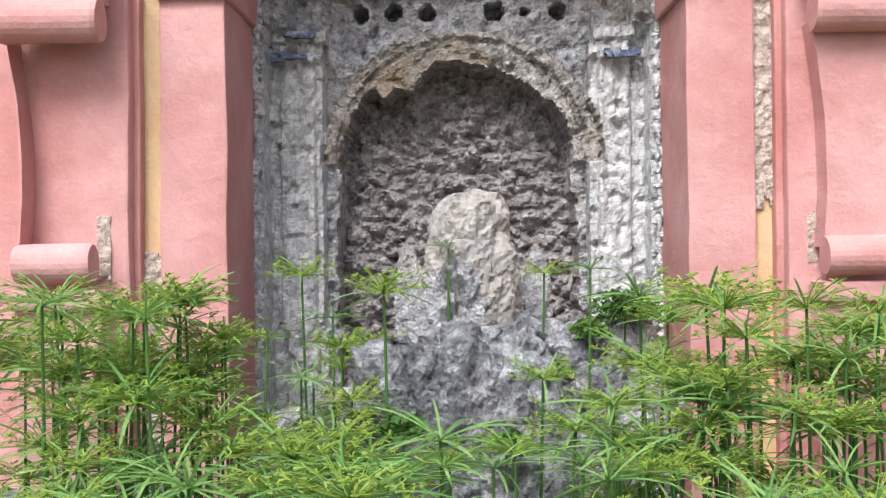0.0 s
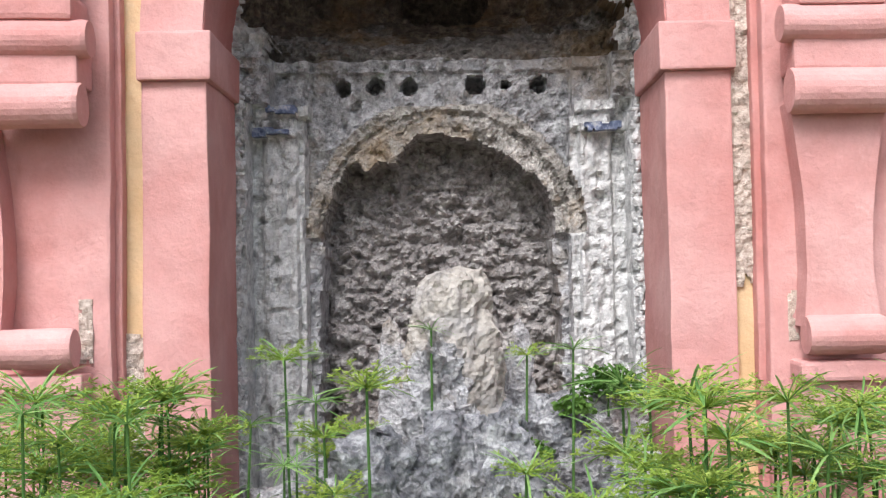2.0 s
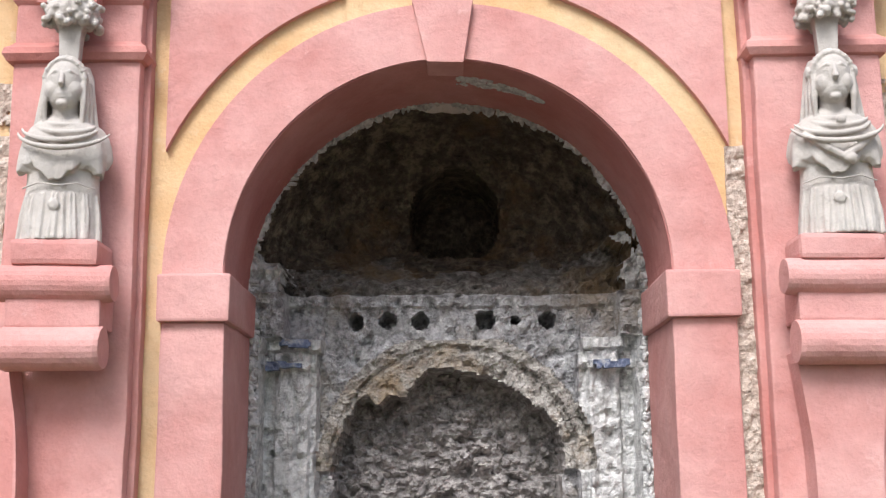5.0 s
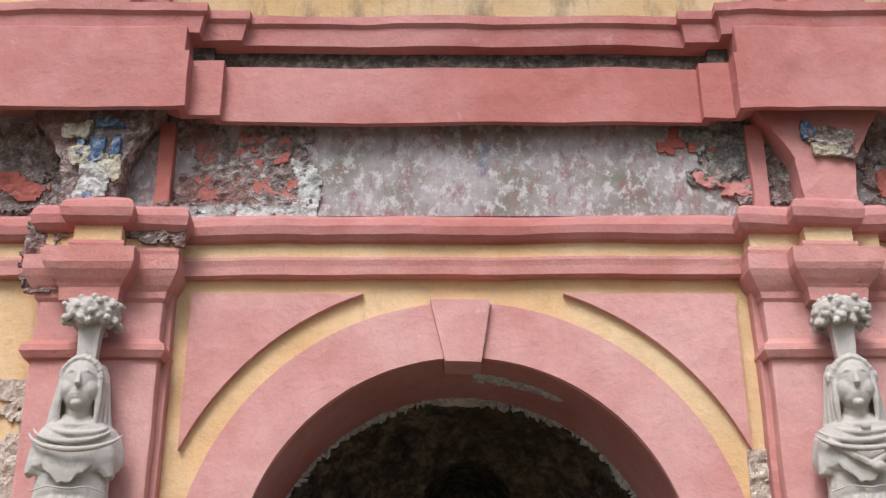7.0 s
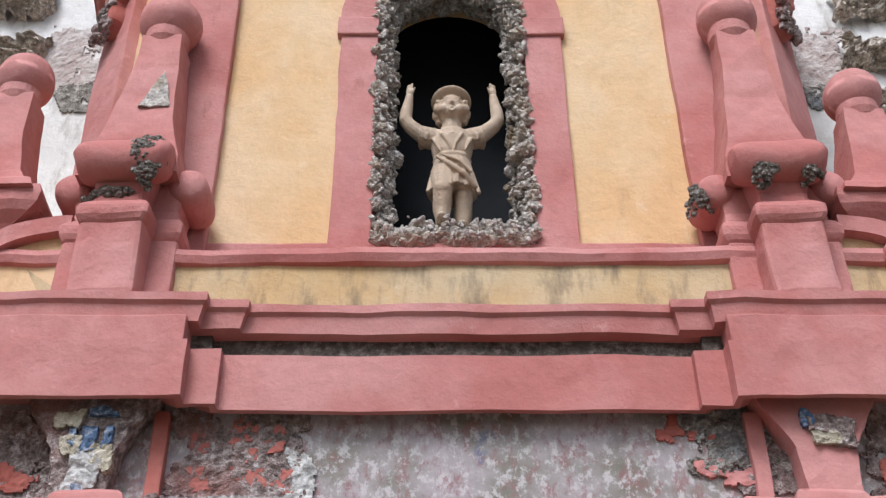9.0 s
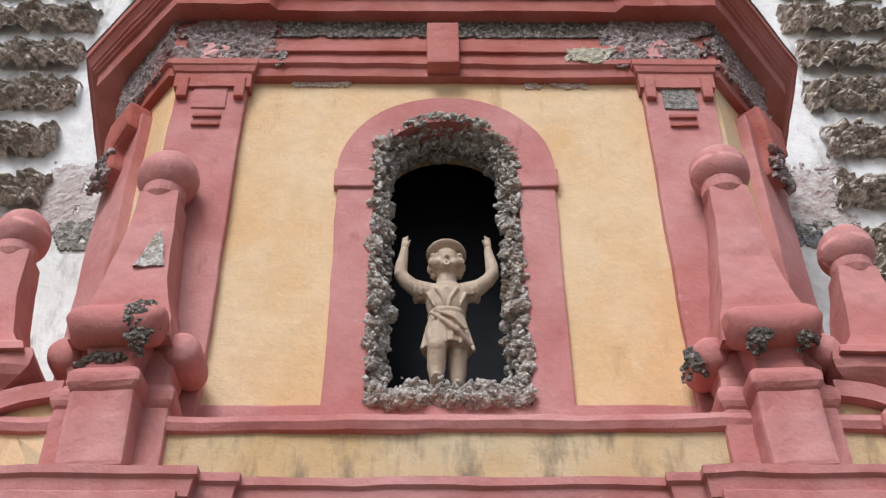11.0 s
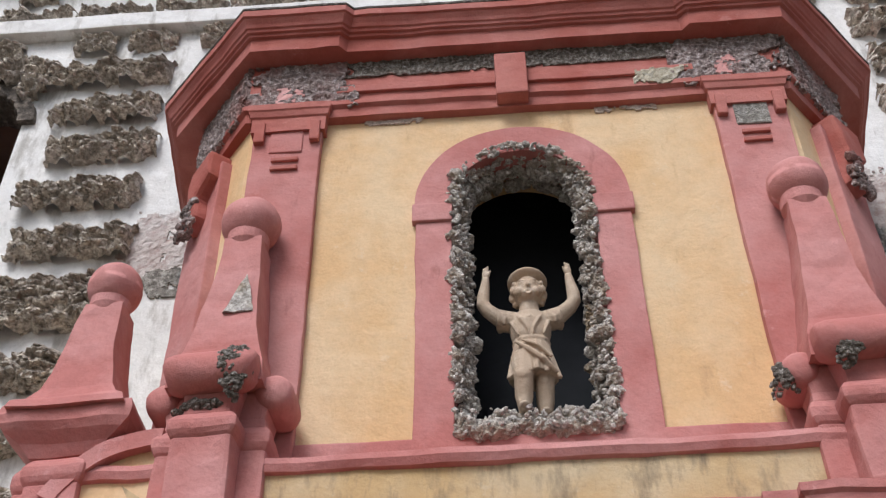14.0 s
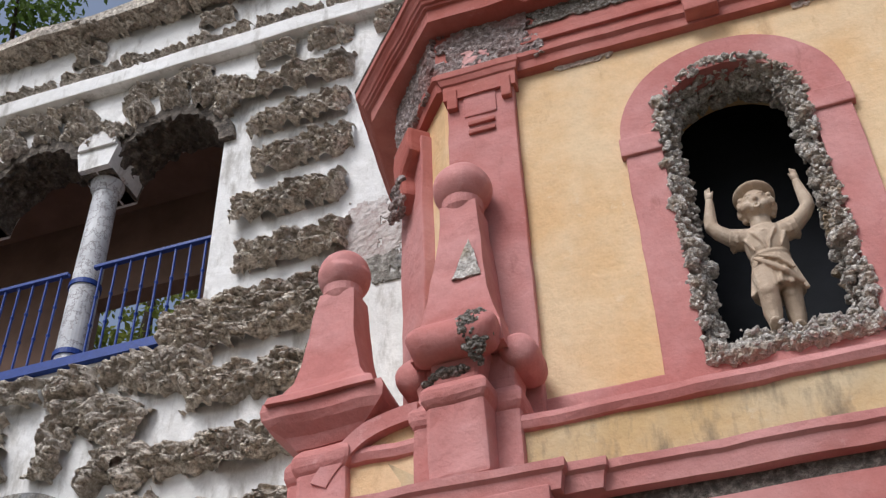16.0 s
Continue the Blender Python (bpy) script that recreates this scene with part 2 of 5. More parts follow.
def ring(cx, cz, r0, r1, y0, y1, a0=0.0, a1=180.0, n=48, bm=None):
    """Part of an arch ring in x, z, square in section."""
    bm = bm or bmesh.new()
    rows = []
    for i in range(n + 1):
        a = radians(a0 + (a1 - a0) * i / n)
        c, s = math.cos(a), math.sin(a)
        rows.append([bm.verts.new((cx + r * c, y, cz + r * s)) for r, y in ((r0, y0), (r1, y0), (r1, y1), (r0, y1))])
    for p, q in zip(rows, rows[1:]):
        for k in range(4):
            bm.faces.new((p[k], p[(k + 1) % 4], q[(k + 1) % 4], q[k]))
    bm.faces.new(rows[0][::-1])
    bm.faces.new(rows[-1])
    return bm


def sweep(path, prof, back=0.1, bm=None):
    """A moulding: a profile of (projection, z) carried along a line in plan with mitred corners."""
    bm = bm or bmesh.new()
    pts = [Vector(p) for p in path]
    prof = [(-back, prof[0][1]), *prof, (-back, prof[-1][1])]
    rows = []
    for i, p in enumerate(pts):
        ds = []
        if i:
            ds.append((p - pts[i - 1]).normalized())
        if i < len(pts) - 1:
            ds.append((pts[i + 1] - p).normalized())
        ns = [Vector((d.y, -d.x)) for d in ds]
        nn = sum(ns, Vector((0, 0))).normalized()
        k = 1 / max(0.3, nn.dot(ns[0]))
        rows.append([bm.verts.new((p.x + nn.x * o * k, p.y + nn.y * o * k, z)) for o, z in prof])
    m = len(prof)
    for a, b in zip(rows, rows[1:]):
        for k in range(m):
            bm.faces.new((a[k], a[(k + 1) % m], b[(k + 1) % m], b[k]))
    bm.faces.new(rows[0][::-1])
    bm.faces.new(rows[-1])
    return bm


def lathe(prof, n=24, at=(0, 0, 0), bm=None, sx=1.0, sy=1.0, turn=0.0):
    """A turned body from (radius, z); n=4 gives a square one."""
    bm = bm or bmesh.new()
    rows = []
    for r, z in prof:
        rows.append([bm.verts.new((at[0] + sx * r * math.cos(turn + 2 * math.pi * i / n), at[1] + sy * r * math.sin(turn + 2 * math.pi * i / n), at[2] + z)) for i in range(n)])
    for a, b in zip(rows, rows[1:]):
        for i in range(n):
            bm.faces.new((a[i], a[(i + 1) % n], b[(i + 1) % n], b[i]))
    bm.faces.new(rows[0][::-1])
    bm.faces.new(rows[-1])
    return bm


def ball(c, r, bm=None, sub=2, rot=None):
    bm = bm or bmesh.new()
    r = r if isinstance(r, tuple) else (r, r, r)
    bmesh.ops.create_icosphere(bm, subdivisions=sub, radius=1, matrix=Matrix.LocRotScale(c, rot, r))
    return bm


def tube(pts, radii, n=8, bm=None):
    """A bent, tapered rod."""
    bm = bm or bmesh.new()
    pts = [Vector(p) for p in pts]
    rows = []
    for i, p in enumerate(pts):
        d = (pts[min(i + 1, len(pts) - 1)] - pts[max(i - 1, 0)]).normalized()
        u = d.orthogonal().normalized() if i == 0 else (u - d * u.dot(d)).normalized()
        w = d.cross(u)
        r = radii[i] if isinstance(radii, (list, tuple)) else radii
        rows.append([bm.verts.new(p + r * (math.cos(2 * math.pi * k / n) * u + math.sin(2 * math.pi * k / n) * w)) for k in range(n)])
    for a, b in zip(rows, rows[1:]):
        for k in range(n):
            bm.faces.new((a[k], a[(k + 1) % n], b[(k + 1) % n], b[k]))
    bm.faces.new(rows[0][::-1])
    bm.faces.new(rows[-1])
    return bm


def lumps(x, z, scale, flat, seed):
    """Height of packed rounded lumps with open crevices between them, 0 to about 1."""
    d = noise.voronoi(Vector((x * scale, seed, z * scale * flat)))[0]
    return math.sqrt(max(0.0, 1 - d[0] * d[0] * 1.3)) * min(1.0, 0.15 + 3.2 * (d[1] - d[0])) ** 0.7


def rock_block(w, h, d, seed, res=0.0125, rag=0.07, flat=2.3):
    """A crust of craggy tufa lumps, its back at y = 0, middle of the back at the origin, its outline ragged."""
    nx, nz = max(6, int(w / res)), max(5, int(h / res))
    vs, fs = [], []
    for j in range(nz + 1):
        v = j / nz * 2 - 1
        for i in range(nx + 1):
            u = i / nx * 2 - 1
            x, z = u * w / 2, v * h / 2
            q = Vector((x + seed, seed * 0.37, z - seed * 0.7))
            wob = noise.noise_vector(q * 6.0) + 0.6 * noise.noise_vector(q * 15.0)
            ex = (w / 2 - abs(x)) / 0.08 + 1.5 * wob.x
            ez = (h / 2 - abs(z)) / 0.08 + 1.2 * wob.z
            k = max(0.0, min(1.0, min(ex, ez)))
            wx, wz = q.x + 0.03 * wob.x, q.z + 0.022 * wob.z
            big = lumps(wx, wz, 4.6, 0.8 * flat, seed)
            mid = lumps(wx + 3, wz, 10.5, 0.85 * flat, seed + 4)
            fine = lumps(wx + 7, wz, 27.0, 1.1, seed + 9)
            out = k ** 0.5 * (d * (0.22 + 0.62 * big) + 0.62 * rag * mid + 0.34 * rag * fine)
            drop = 0.22 * out * (mid - 0.35)
            vs.append((x + 0.012 * wob.x, 0.03 if k <= 0 else -out, z - drop))
    for j in range(nz):
        for i in range(nx):
            a = j * (nx + 1) + i
            fs.append((a, a + 1, a + nx + 2, a + nx + 1))
    return vs, fs


def ragged(parent, name, x0, x1, z0, z1, y, material, seed, thr=0.0, amp=0.012, step=0.014, label="", m=None, deep=0.02):
    """A ragged-edged patch of broken coat or bare masonry lying on a wall that faces -y."""
    bm = bmesh.new()
    nx, nz = max(4, int((x1 - x0) / step)), max(4, int((z1 - z0) / step))
    vs = {}
    def vert(i, j):
        if (i, j) not in vs:
            x, z = x0 + (x1 - x0) * i / nx, z0 + (z1 - z0) * j / nz
            p = Vector((x * 24 + seed, seed, z * 24))
            vs[i, j] = bm.verts.new((x + 0.004 * noise.noise(p), y - amp * (0.5 + noise.noise(p) + 0.6 * noise.noise(p * 2.3)), z + 0.004 * noise.noise(p + Vector((9, 9, 9)))))
        return vs[i, j]
    for i in range(nx):
        for j in range(nz):
            u, v = (i + 0.5) / nx * 2 - 1, (j + 0.5) / nz * 2 - 1
            x, z = x0 + (x1 - x0) * (i + 0.5) / nx, z0 + (z1 - z0) * (j + 0.5) / nz
            n = noise.fractal(Vector((x * 7 + seed * 3, seed, z * 7)), 0.8, 2.0, 5)
            if 0.75 * n + 0.85 * (1 - max(abs(u), abs(v)) ** 2) - 0.32 > thr:
                bm.faces.new((vert(i, j), vert(i + 1, j), vert(i + 1, j + 1), vert(i, j + 1)))
    if not bm.faces:
        bm.free()
        return None
    edge = [e for e in bm.edges if len(e.link_faces) == 1]
    got = bmesh.ops.extrude_edge_only(bm, edges=edge)
    for v in got["geom"]:
        if isinstance(v, bmesh.types.BMVert):
            v.co.y += deep
    if m:
        bmesh.ops.transform(bm, matrix=m, verts=bm.verts)
    return finish(bm, name, material, False, parent, label)


# ---- ground ----
gb = bmesh.new()
bmesh.ops.create_grid(gb, x_segments=60, y_segments=60, size=60)
for v in gb.verts:
    v.co.z = 0.03 * noise.noise(v.co * 0.7)
tagged(finish(gb, "ground", EARTH), "damp grey earth of the garden bed", "ground", kind="structure")

# ---- the lower front: piers, arch, pilasters and entablature ----
SPRING, R_IN, R_OUT, R_PANEL, DEEP = 2.63, 0.85, 1.08, 1.19, 0.55
front = thing("grotto_front", "pink and ochre plastered arched front of a garden grotto", "facade", kind="structure")
# yellow ground of the wall, with the arched opening through it
arc = [(-(R_OUT - 0.02) * math.cos(radians(a)), SPRING + (R_OUT - 0.02) * math.sin(radians(a))) for a in range(0, 181, 5)]
outer = [(-2.6, 0.0), (-R_OUT + 0.02, 0.0), *arc, (R_OUT - 0.02, 0.0), (2.6, 0.0), (2.6, 4.95), (-2.6, 4.95)]
part("wall_field", prism(outer, 0.035, DEEP), YELLOW, front, "ochre painted wall ground")
for s in (-1, 1):
    part("pier", box(s * 0.835, s * 1.078, 0.0, DEEP, 0.55, 2.45), PINK, front, bevel=0.008, wobble=0.004)
    part("impost", box(s * 0.815, s * 1.092, -0.03, DEEP, 2.45, 2.63), PINK, front, bevel=0.01, wobble=0.004)
part("arch", ring(0, SPRING, R_IN, R_OUT, 0.0, DEEP), PINK, front, bevel=0.006)
part("keystone", prism([(-0.075, 3.455), (0.065, 3.455), (0.105, 3.712), (-0.135, 3.712)], -0.03, 0.13), PINK, front, bevel=0.018, wobble=0.004)
for s in (-1, 1):
    a0, a1 = math.degrees(math.acos(0.40 / R_PANEL)), math.degrees(math.acos(1.085 / R_PANEL))
    curve = [(R_PANEL * math.cos(radians(a1 + (a0 - a1) * i / 16)), SPRING + R_PANEL * math.sin(radians(a1 + (a0 - a1) * i / 16))) for i in range(17)]
    pts = [(s * x, z) for x, z in curve] + [(s * 0.42, 3.75), (s * 1.085, 3.75)]
    part("spandrel_panel", prism(pts, 0.006, 0.1), PINK, front, bevel=0.008)
    if s > 0:
        ragged(front, "rubble_strip", 1.070, 1.175, 1.66, 3.12, 0.028, RUBBLE, 4.0, -0.6, 0.012, 0.012, "rubble where the ochre coat has fallen")
    else:
        ragged(front, "rubble_strip", -1.175, -1.070, 0.6, 1.53, 0.028, RUBBLE, 5.0, -0.6, 0.012, 0.012, "rubble where the ochre coat has fallen")
    ragged(front, "rubble_strip", min(s * 1.67, s * 1.8), max(s * 1.67, s * 1.8), 1.2, 3.4, 0.025, RUBBLE, 6.0 + s, -0.25, 0.012, 0.014, "rubble where the ochre coat has fallen")
    ragged(front, "rubble_strip", min(s * 1.235, s * 1.285), max(s * 1.235, s * 1.285), 1.42, 1.66, -0.083, RUBBLE, 9.0 + s, -0.1, 0.008, 0.012, "bare patch in the pink coat")
    part("pilaster_shaft", box(s * 1.17, s * 1.66, -0.08, 0.2, 0.6, 3.72), PINK, front, bevel=0.012, wobble=0.005)
    part("pilaster_strip", box(s * 1.145, s * 1.2, -0.02, 0.2, 0.6, 3.75), SALMON, front, bevel=0.01, wobble=0.004)
for s in (-1, 1):
    nk = [(-s * 1.66, -0.08), (-s * 1.175, -0.08)] if s > 0 else [(1.175, -0.08), (1.66, -0.08)]
    part("necking", sweep([(nk[0][0], 0.1), nk[0], nk[1], (nk[1][0], 0.1)], [(0, 3.445), (0.02, 3.45), (0.035, 3.475), (0.03, 3.5), (0.012, 3.515), (0, 3.53)], 0.05), SALMON, front, bevel=0.004, wobble=0.003)
    x0, x1 = nk[0][0], nk[1][0]
    part("capital", sweep([(x0, 0.1), (x0, -0.08), (x1, -0.08), (x1, 0.1)], [(0, 3.68), (0.012, 3.695), (0.015, 3.72), (0.03, 3.74), (0.05, 3.775), (0.06, 3.80), (0.06, 3.86)], 0.05), SALMON, front, bevel=0.005, wobble=0.003)
    xi0, xi1 = x0 + 0.105 if s > 0 else x0 + 0.155, x1 - 0.155 if s > 0 else x1 - 0.105
    part("capital_front", sweep([(xi0, 0.0), (xi0, -0.16), (xi1, -0.16), (xi1, 0.0)], [(0, 3.66), (0.005, 3.71), (0.015, 3.725), (0.03, 3.74), (0.052, 3.77), (0.062, 3.795), (0.062, 3.86)], 0.05), SALMON, front, bevel=0.005, wobble=0.003)
ENT = [(-2.6, 0.0), (-1.645, 0.0), (-1.645, -0.10), (-1.515, -0.10), (-1.515, -0.17), (-1.345, -0.17), (-1.345, -0.10), (-1.145, -0.10), (-1.145, 0.0),
       (1.145, 0.0), (1.145, -0.10), (1.345, -0.10), (1.345, -0.17), (1.515, -0.17), (1.515, -0.10), (1.645, -0.10), (1.645, 0.0), (2.6, 0.0)]
part("architrave", sweep(ENT, [(0.0, 3.820), (0.016, 3.824), (0.018, 3.860), (0.024, 3.885), (0.022, 3.898)], 0.2), SALMON, front, bevel=0.004, wobble=0.005)
part("ochre_band", sweep(ENT, [(0.008, 3.899), (0.008, 3.970)], 0.2), YELLOW, front)
part("roll_moulding", sweep(ENT, [(0.01, 3.962), (0.035, 3.966), (0.055, 3.985), (0.062, 4.02), (0.052, 4.052), (0.03, 4.074), (0.0, 4.08)], 0.2), ROSE, front, smooth=False, bevel=0.004, wobble=0.007)
part("frieze", box(-2.6, 2.6, 0.0, 0.3, 4.09, 4.62), FRIEZE, front, "faded fresco with red and blue remnants")
for s in (-1, 1):
    cx, w = (-1.51, 0.11) if s < 0 else (1.485, 0.105)
    b = prism([(cx - w, 4.07), (cx + w, 4.07), (cx + w + 0.02, 4.3), (cx + w + 0.09, 4.42), (cx + w + 0.17, 4.55), (cx - w - 0.17, 4.55), (cx - w - 0.09, 4.42), (cx - w - 0.02, 4.3)], -0.12, 0.05)
    bmesh.ops.subdivide_edges(b, edges=b.edges, cuts=6, use_grid_fill=True)
    for v in b.verts:
        v.co += (0.02 if s < 0 else 0.006) * noise.noise_vector(v.co * 11) + (0.012 if s < 0 else 0.003) * noise.noise_vector(v.co * 27)
    part("frieze_corbel", b, BAREWALL if s < 0 else ROSE, front, "crumbling corbel with blue colour remnants" if s < 0 else "pink plastered corbel, broken at its head", wobble=0.012 if s < 0 else 0.004)
    part("corbel_strip", box(s * 1.195, s * 1.265, -0.05, 0.05, 4.07, 4.50), RED if s < 0 else ROSE, front, "plain red strip beside the corbel", bevel=0.01, wobble=0.01)
for k, (x, z0, w, h, mt) in enumerate(((-1.56, 4.29, 0.035, 0.10, TRACE), (-1.49, 4.27, 0.06, 0.11, TRACE), (-1.415, 4.28, 0.045, 0.12, TRACE), (-1.49, 4.10, 0.15, 0.18, LIME), (-1.43, 4.18, 0.10, 0.14, CREAM), (-1.56, 4.22, 0.09, 0.12, CREAM), (-1.45, 4.43, 0.16, 0.05, TRACE), (-1.58, 4.36, 0.14, 0.10, CREAM), (-1.50, 4.09, 0.05, 0.04, TRACE),
                                   (1.42, 4.36, 0.06, 0.12, TRACE), (1.47, 4.34, 0.16, 0.10, BAREWALL), (1.57, 4.28, 0.09, 0.14, BAREWALL), (1.50, 4.30, 0.14, 0.06, CREAM))):
    ragged(front, "paint_trace", x - w / 2, x + w / 2, z0, z0 + h, -0.138, mt, 130.0 + 7 * k, -0.05, 0.012, 0.005, "trace of old colour on the corbel", None, 0.05)
# broken coat at both ends of the fresco
ragged(front, "rubble_patch", -1.20, -0.62, 4.06, 4.54, -0.004, BAREWALL, 12.0, -0.12, 0.012, 0.007, "bare rubble patch in the frieze")
ragged(front, "rubble_patch", 0.92, 1.42, 4.22, 4.56, -0.008, MOSAIC, 14.0, -0.12, 0.016, 0.007, "bare rubble patch in the frieze")
ragged(front, "rubble_patch", 1.12, 1.40, 4.12, 4.34, -0.010, BAREWALL, 15.0, -0.05, 0.012, 0.007, "bare rubble patch in the frieze")
ragged(front, "white_lime", -0.72, -0.58, 4.06, 4.36, -0.010, LIME, 16.0, 0.02, 0.008, 0.006, "white lime left of the fresco")
ragged(front, "white_lime", -1.18, -0.64, 4.06, 4.14, -0.012, LIME, 17.0, 0.02, 0.008, 0.006, "white lime along the moulding")
random.seed(17)
for k in range(34):
    x, z = (random.uniform(-1.1, -0.66), random.uniform(4.12, 4.46)) if k < 24 else (random.uniform(0.8, 1.1), random.uniform(4.38, 4.48))
    w, h = random.uniform(0.03, 0.075), random.uniform(0.03, 0.06)
    ragged(front, "red_remnant", x - w, x + w, z - h, z + h, -0.007, RED, 20.0 + 3 * k, 0.38, 0.006, 0.005, "remnant of red paint")
for x, z in ((1.02, 4.25), (1.13, 4.21)):
    ragged(front, "pink_remnant", x - 0.1, x + 0.1, z - 0.05, z + 0.055, -0.016, ROSE, 60.0 + x, 0.15, 0.006, 0.006, "remnant of pink coat")
for s in (-1, 1):
    ragged(front, "rubble_patch", min(s * 1.66, s * 2.25), max(s * 1.66, s * 2.25), 4.08, 4.52, -0.01, BAREWALL, 41.0 + s, -0.2, 0.014, 0.009, "flaked coat of the frieze")
    ragged(front, "red_remnant", min(s * 1.7, s * 2.1), max(s * 1.7, s * 2.1), 4.15, 4.3, -0.022, RED, 47.0 + s, 0.15, 0.008, 0.007, "remnant of red paint")
ragged(front, "rubble_patch", -1.37, -1.10, 3.90, 4.10, -0.120, BAREWALL, 77.0, 0.06, 0.02, 0.012, "crumbled corner of the capital")
ragged(front, "rubble_patch", -1.75, -1.56, 3.7, 4.15, -0.10, BAREWALL, 78.0, -0.1, 0.02, 0.012, "crumbled corner of the capital")
part("arch_soffit", ring(0, SPRING, R_IN - 0.004, R_IN + 0.01, 0.012, DEEP), ROSE, front, "redder underside of the arch", wobble=0.002)
chips = bmesh.new()
random.seed(44)
for i in range(260):
    u = random.random()
    a = radians(62 + 25 * u)
    r, q = R_IN - 0.006, random.uniform(0.005, 0.014)
    ball((r * math.cos(a), 0.24 + 0.055 * (0.35 + 0.65 * u) * random.uniform(-1, 1), SPRING + r * math.sin(a)), (q, q, q * 0.7), chips, 1)
part("soffit_patch", chips, PALE, front, "bare rubble patch in the arch soffit")
COR = [(-2.75, -0.2), (-1.16, -0.2), (-1.16, -0.12), (-1.03, -0.12), (-1.03, -0.07), (1.03, -0.07), (1.03, -0.12), (1.16, -0.12), (1.16, -0.2), (2.75, -0.2)]
part("cornice_fascia", sweep(COR, [(-0.1, 4.56), (0.0, 4.475), (0.03, 4.475), (0.035, 4.735), (-0.1, 4.74)], 0.3), ROSE, front, bevel=0.006, wobble=0.006)
# this band's colour is part dark masonry, part painted overhang shade
part("cornice_gap", sweep(COR, [(-0.02, 4.735), (-0.03, 4.86)], 0.3), DARKJOINT, front, "dark bare masonry joint with cornice shade in its colour")
for s in (-1, 1):
    part("cornice_block", box(s * 1.145, s * 2.72, -0.225, 0.0, 4.70, 4.87), ROSE, front, bevel=0.008, wobble=0.007)
COR2 = [(-2.75, -0.2), (-1.10, -0.2), (-1.10, -0.14), (-0.93, -0.14), (-0.93, -0.1), (0.95, -0.1), (0.95, -0.14), (1.10, -0.14), (1.10, -0.2), (2.75, -0.2)]
part("cornice_top", sweep(COR2, [(-0.05, 4.845), (0.0, 4.85), (0.012, 4.93), (0.03, 4.945), (0.03, 4.985), (0.0, 5.0)], 0.4), ROSE, front, bevel=0.006, wobble=0.007)
part("parapet_band", box(-2.4, 2.4, 0.0, 0.5, 4.99, 5.30), SOILED, front, "ochre parapet band with dark damp stains", wobble=0.004)
part("parapet_ledge", sweep([(-2.45, 0.0), (2.45, 0.0)], [(0.0, 5.283), (0.028, 5.29), (0.045, 5.325), (0.035, 5.36), (-0.2, 5.385)], 0.4), ROSE, front, bevel=0.006, wobble=0.011)


# ---- consoles under the busts ----
def console(s):
    c = thing("console_bracket", "pink plaster scrolled console bracket on the pilaster", "bracket", "consoles")
    cx = s * 1.395
    part("slab", box(cx - 0.155, cx + 0.155, -0.29, -0.08, 2.62, 2.715), PINK, c, bevel=0.02, wobble=0.005)
    def roll(name, z, r, hw, y):
        b = tube([(cx - hw, y, z), (cx - hw + 0.015, y, z), (cx + hw - 0.015, y, z), (cx + hw, y, z)], [r * 0.93, r, r, r * 0.93], 24)
        part(name, b, PINK, c, wobble=0.004, bevel=0.004)
    roll("upper_roll", 2.56, 0.068, 0.205, -0.24)
    part("neck", box(cx - 0.165, cx + 0.165, -0.27, -0.08, 2.40, 2.53), PINK, c, bevel=0.01, wobble=0.004)
    roll("scroll", 2.33, 0.08, 0.175, -0.235)
    # waisted panel: wide at the head, narrow below
    pts = []
    for i in range(13):
        u = i / 12
        w = 0.17 - 0.06 * math.sin(min(1.0, u * 1.6) * math.pi / 2) + 0.02 * max(0, u - 0.75) * 4
        pts.append((w, 2.30 - 0.78 * u))
    poly = [(cx - s * (-w * 0.78 - 0.035) if s < 0 else cx + w, z) for w, z in pts] + [(cx - w, z) if s < 0 else (cx - w * 0.78 - 0.035, z) for w, z in pts[::-1]]
    part("panel", prism(poly, -0.2, -0.08), PINK, c, bevel=0.012, wobble=0.004)
    roll("lower_scroll", 1.49, 0.07, 0.135, -0.2)
    part("base_moulding", box(cx - 0.16, cx + 0.16, -0.22, -0.08, 1.33, 1.40), PINK, c, bevel=0.015, wobble=0.004)
    part("pedestal", box(cx - 0.15, cx + 0.15, -0.18, -0.07, 0.66, 1.34), PINK, c, bevel=0.012, wobble=0.005)
    return c


console(-1)
console(1)

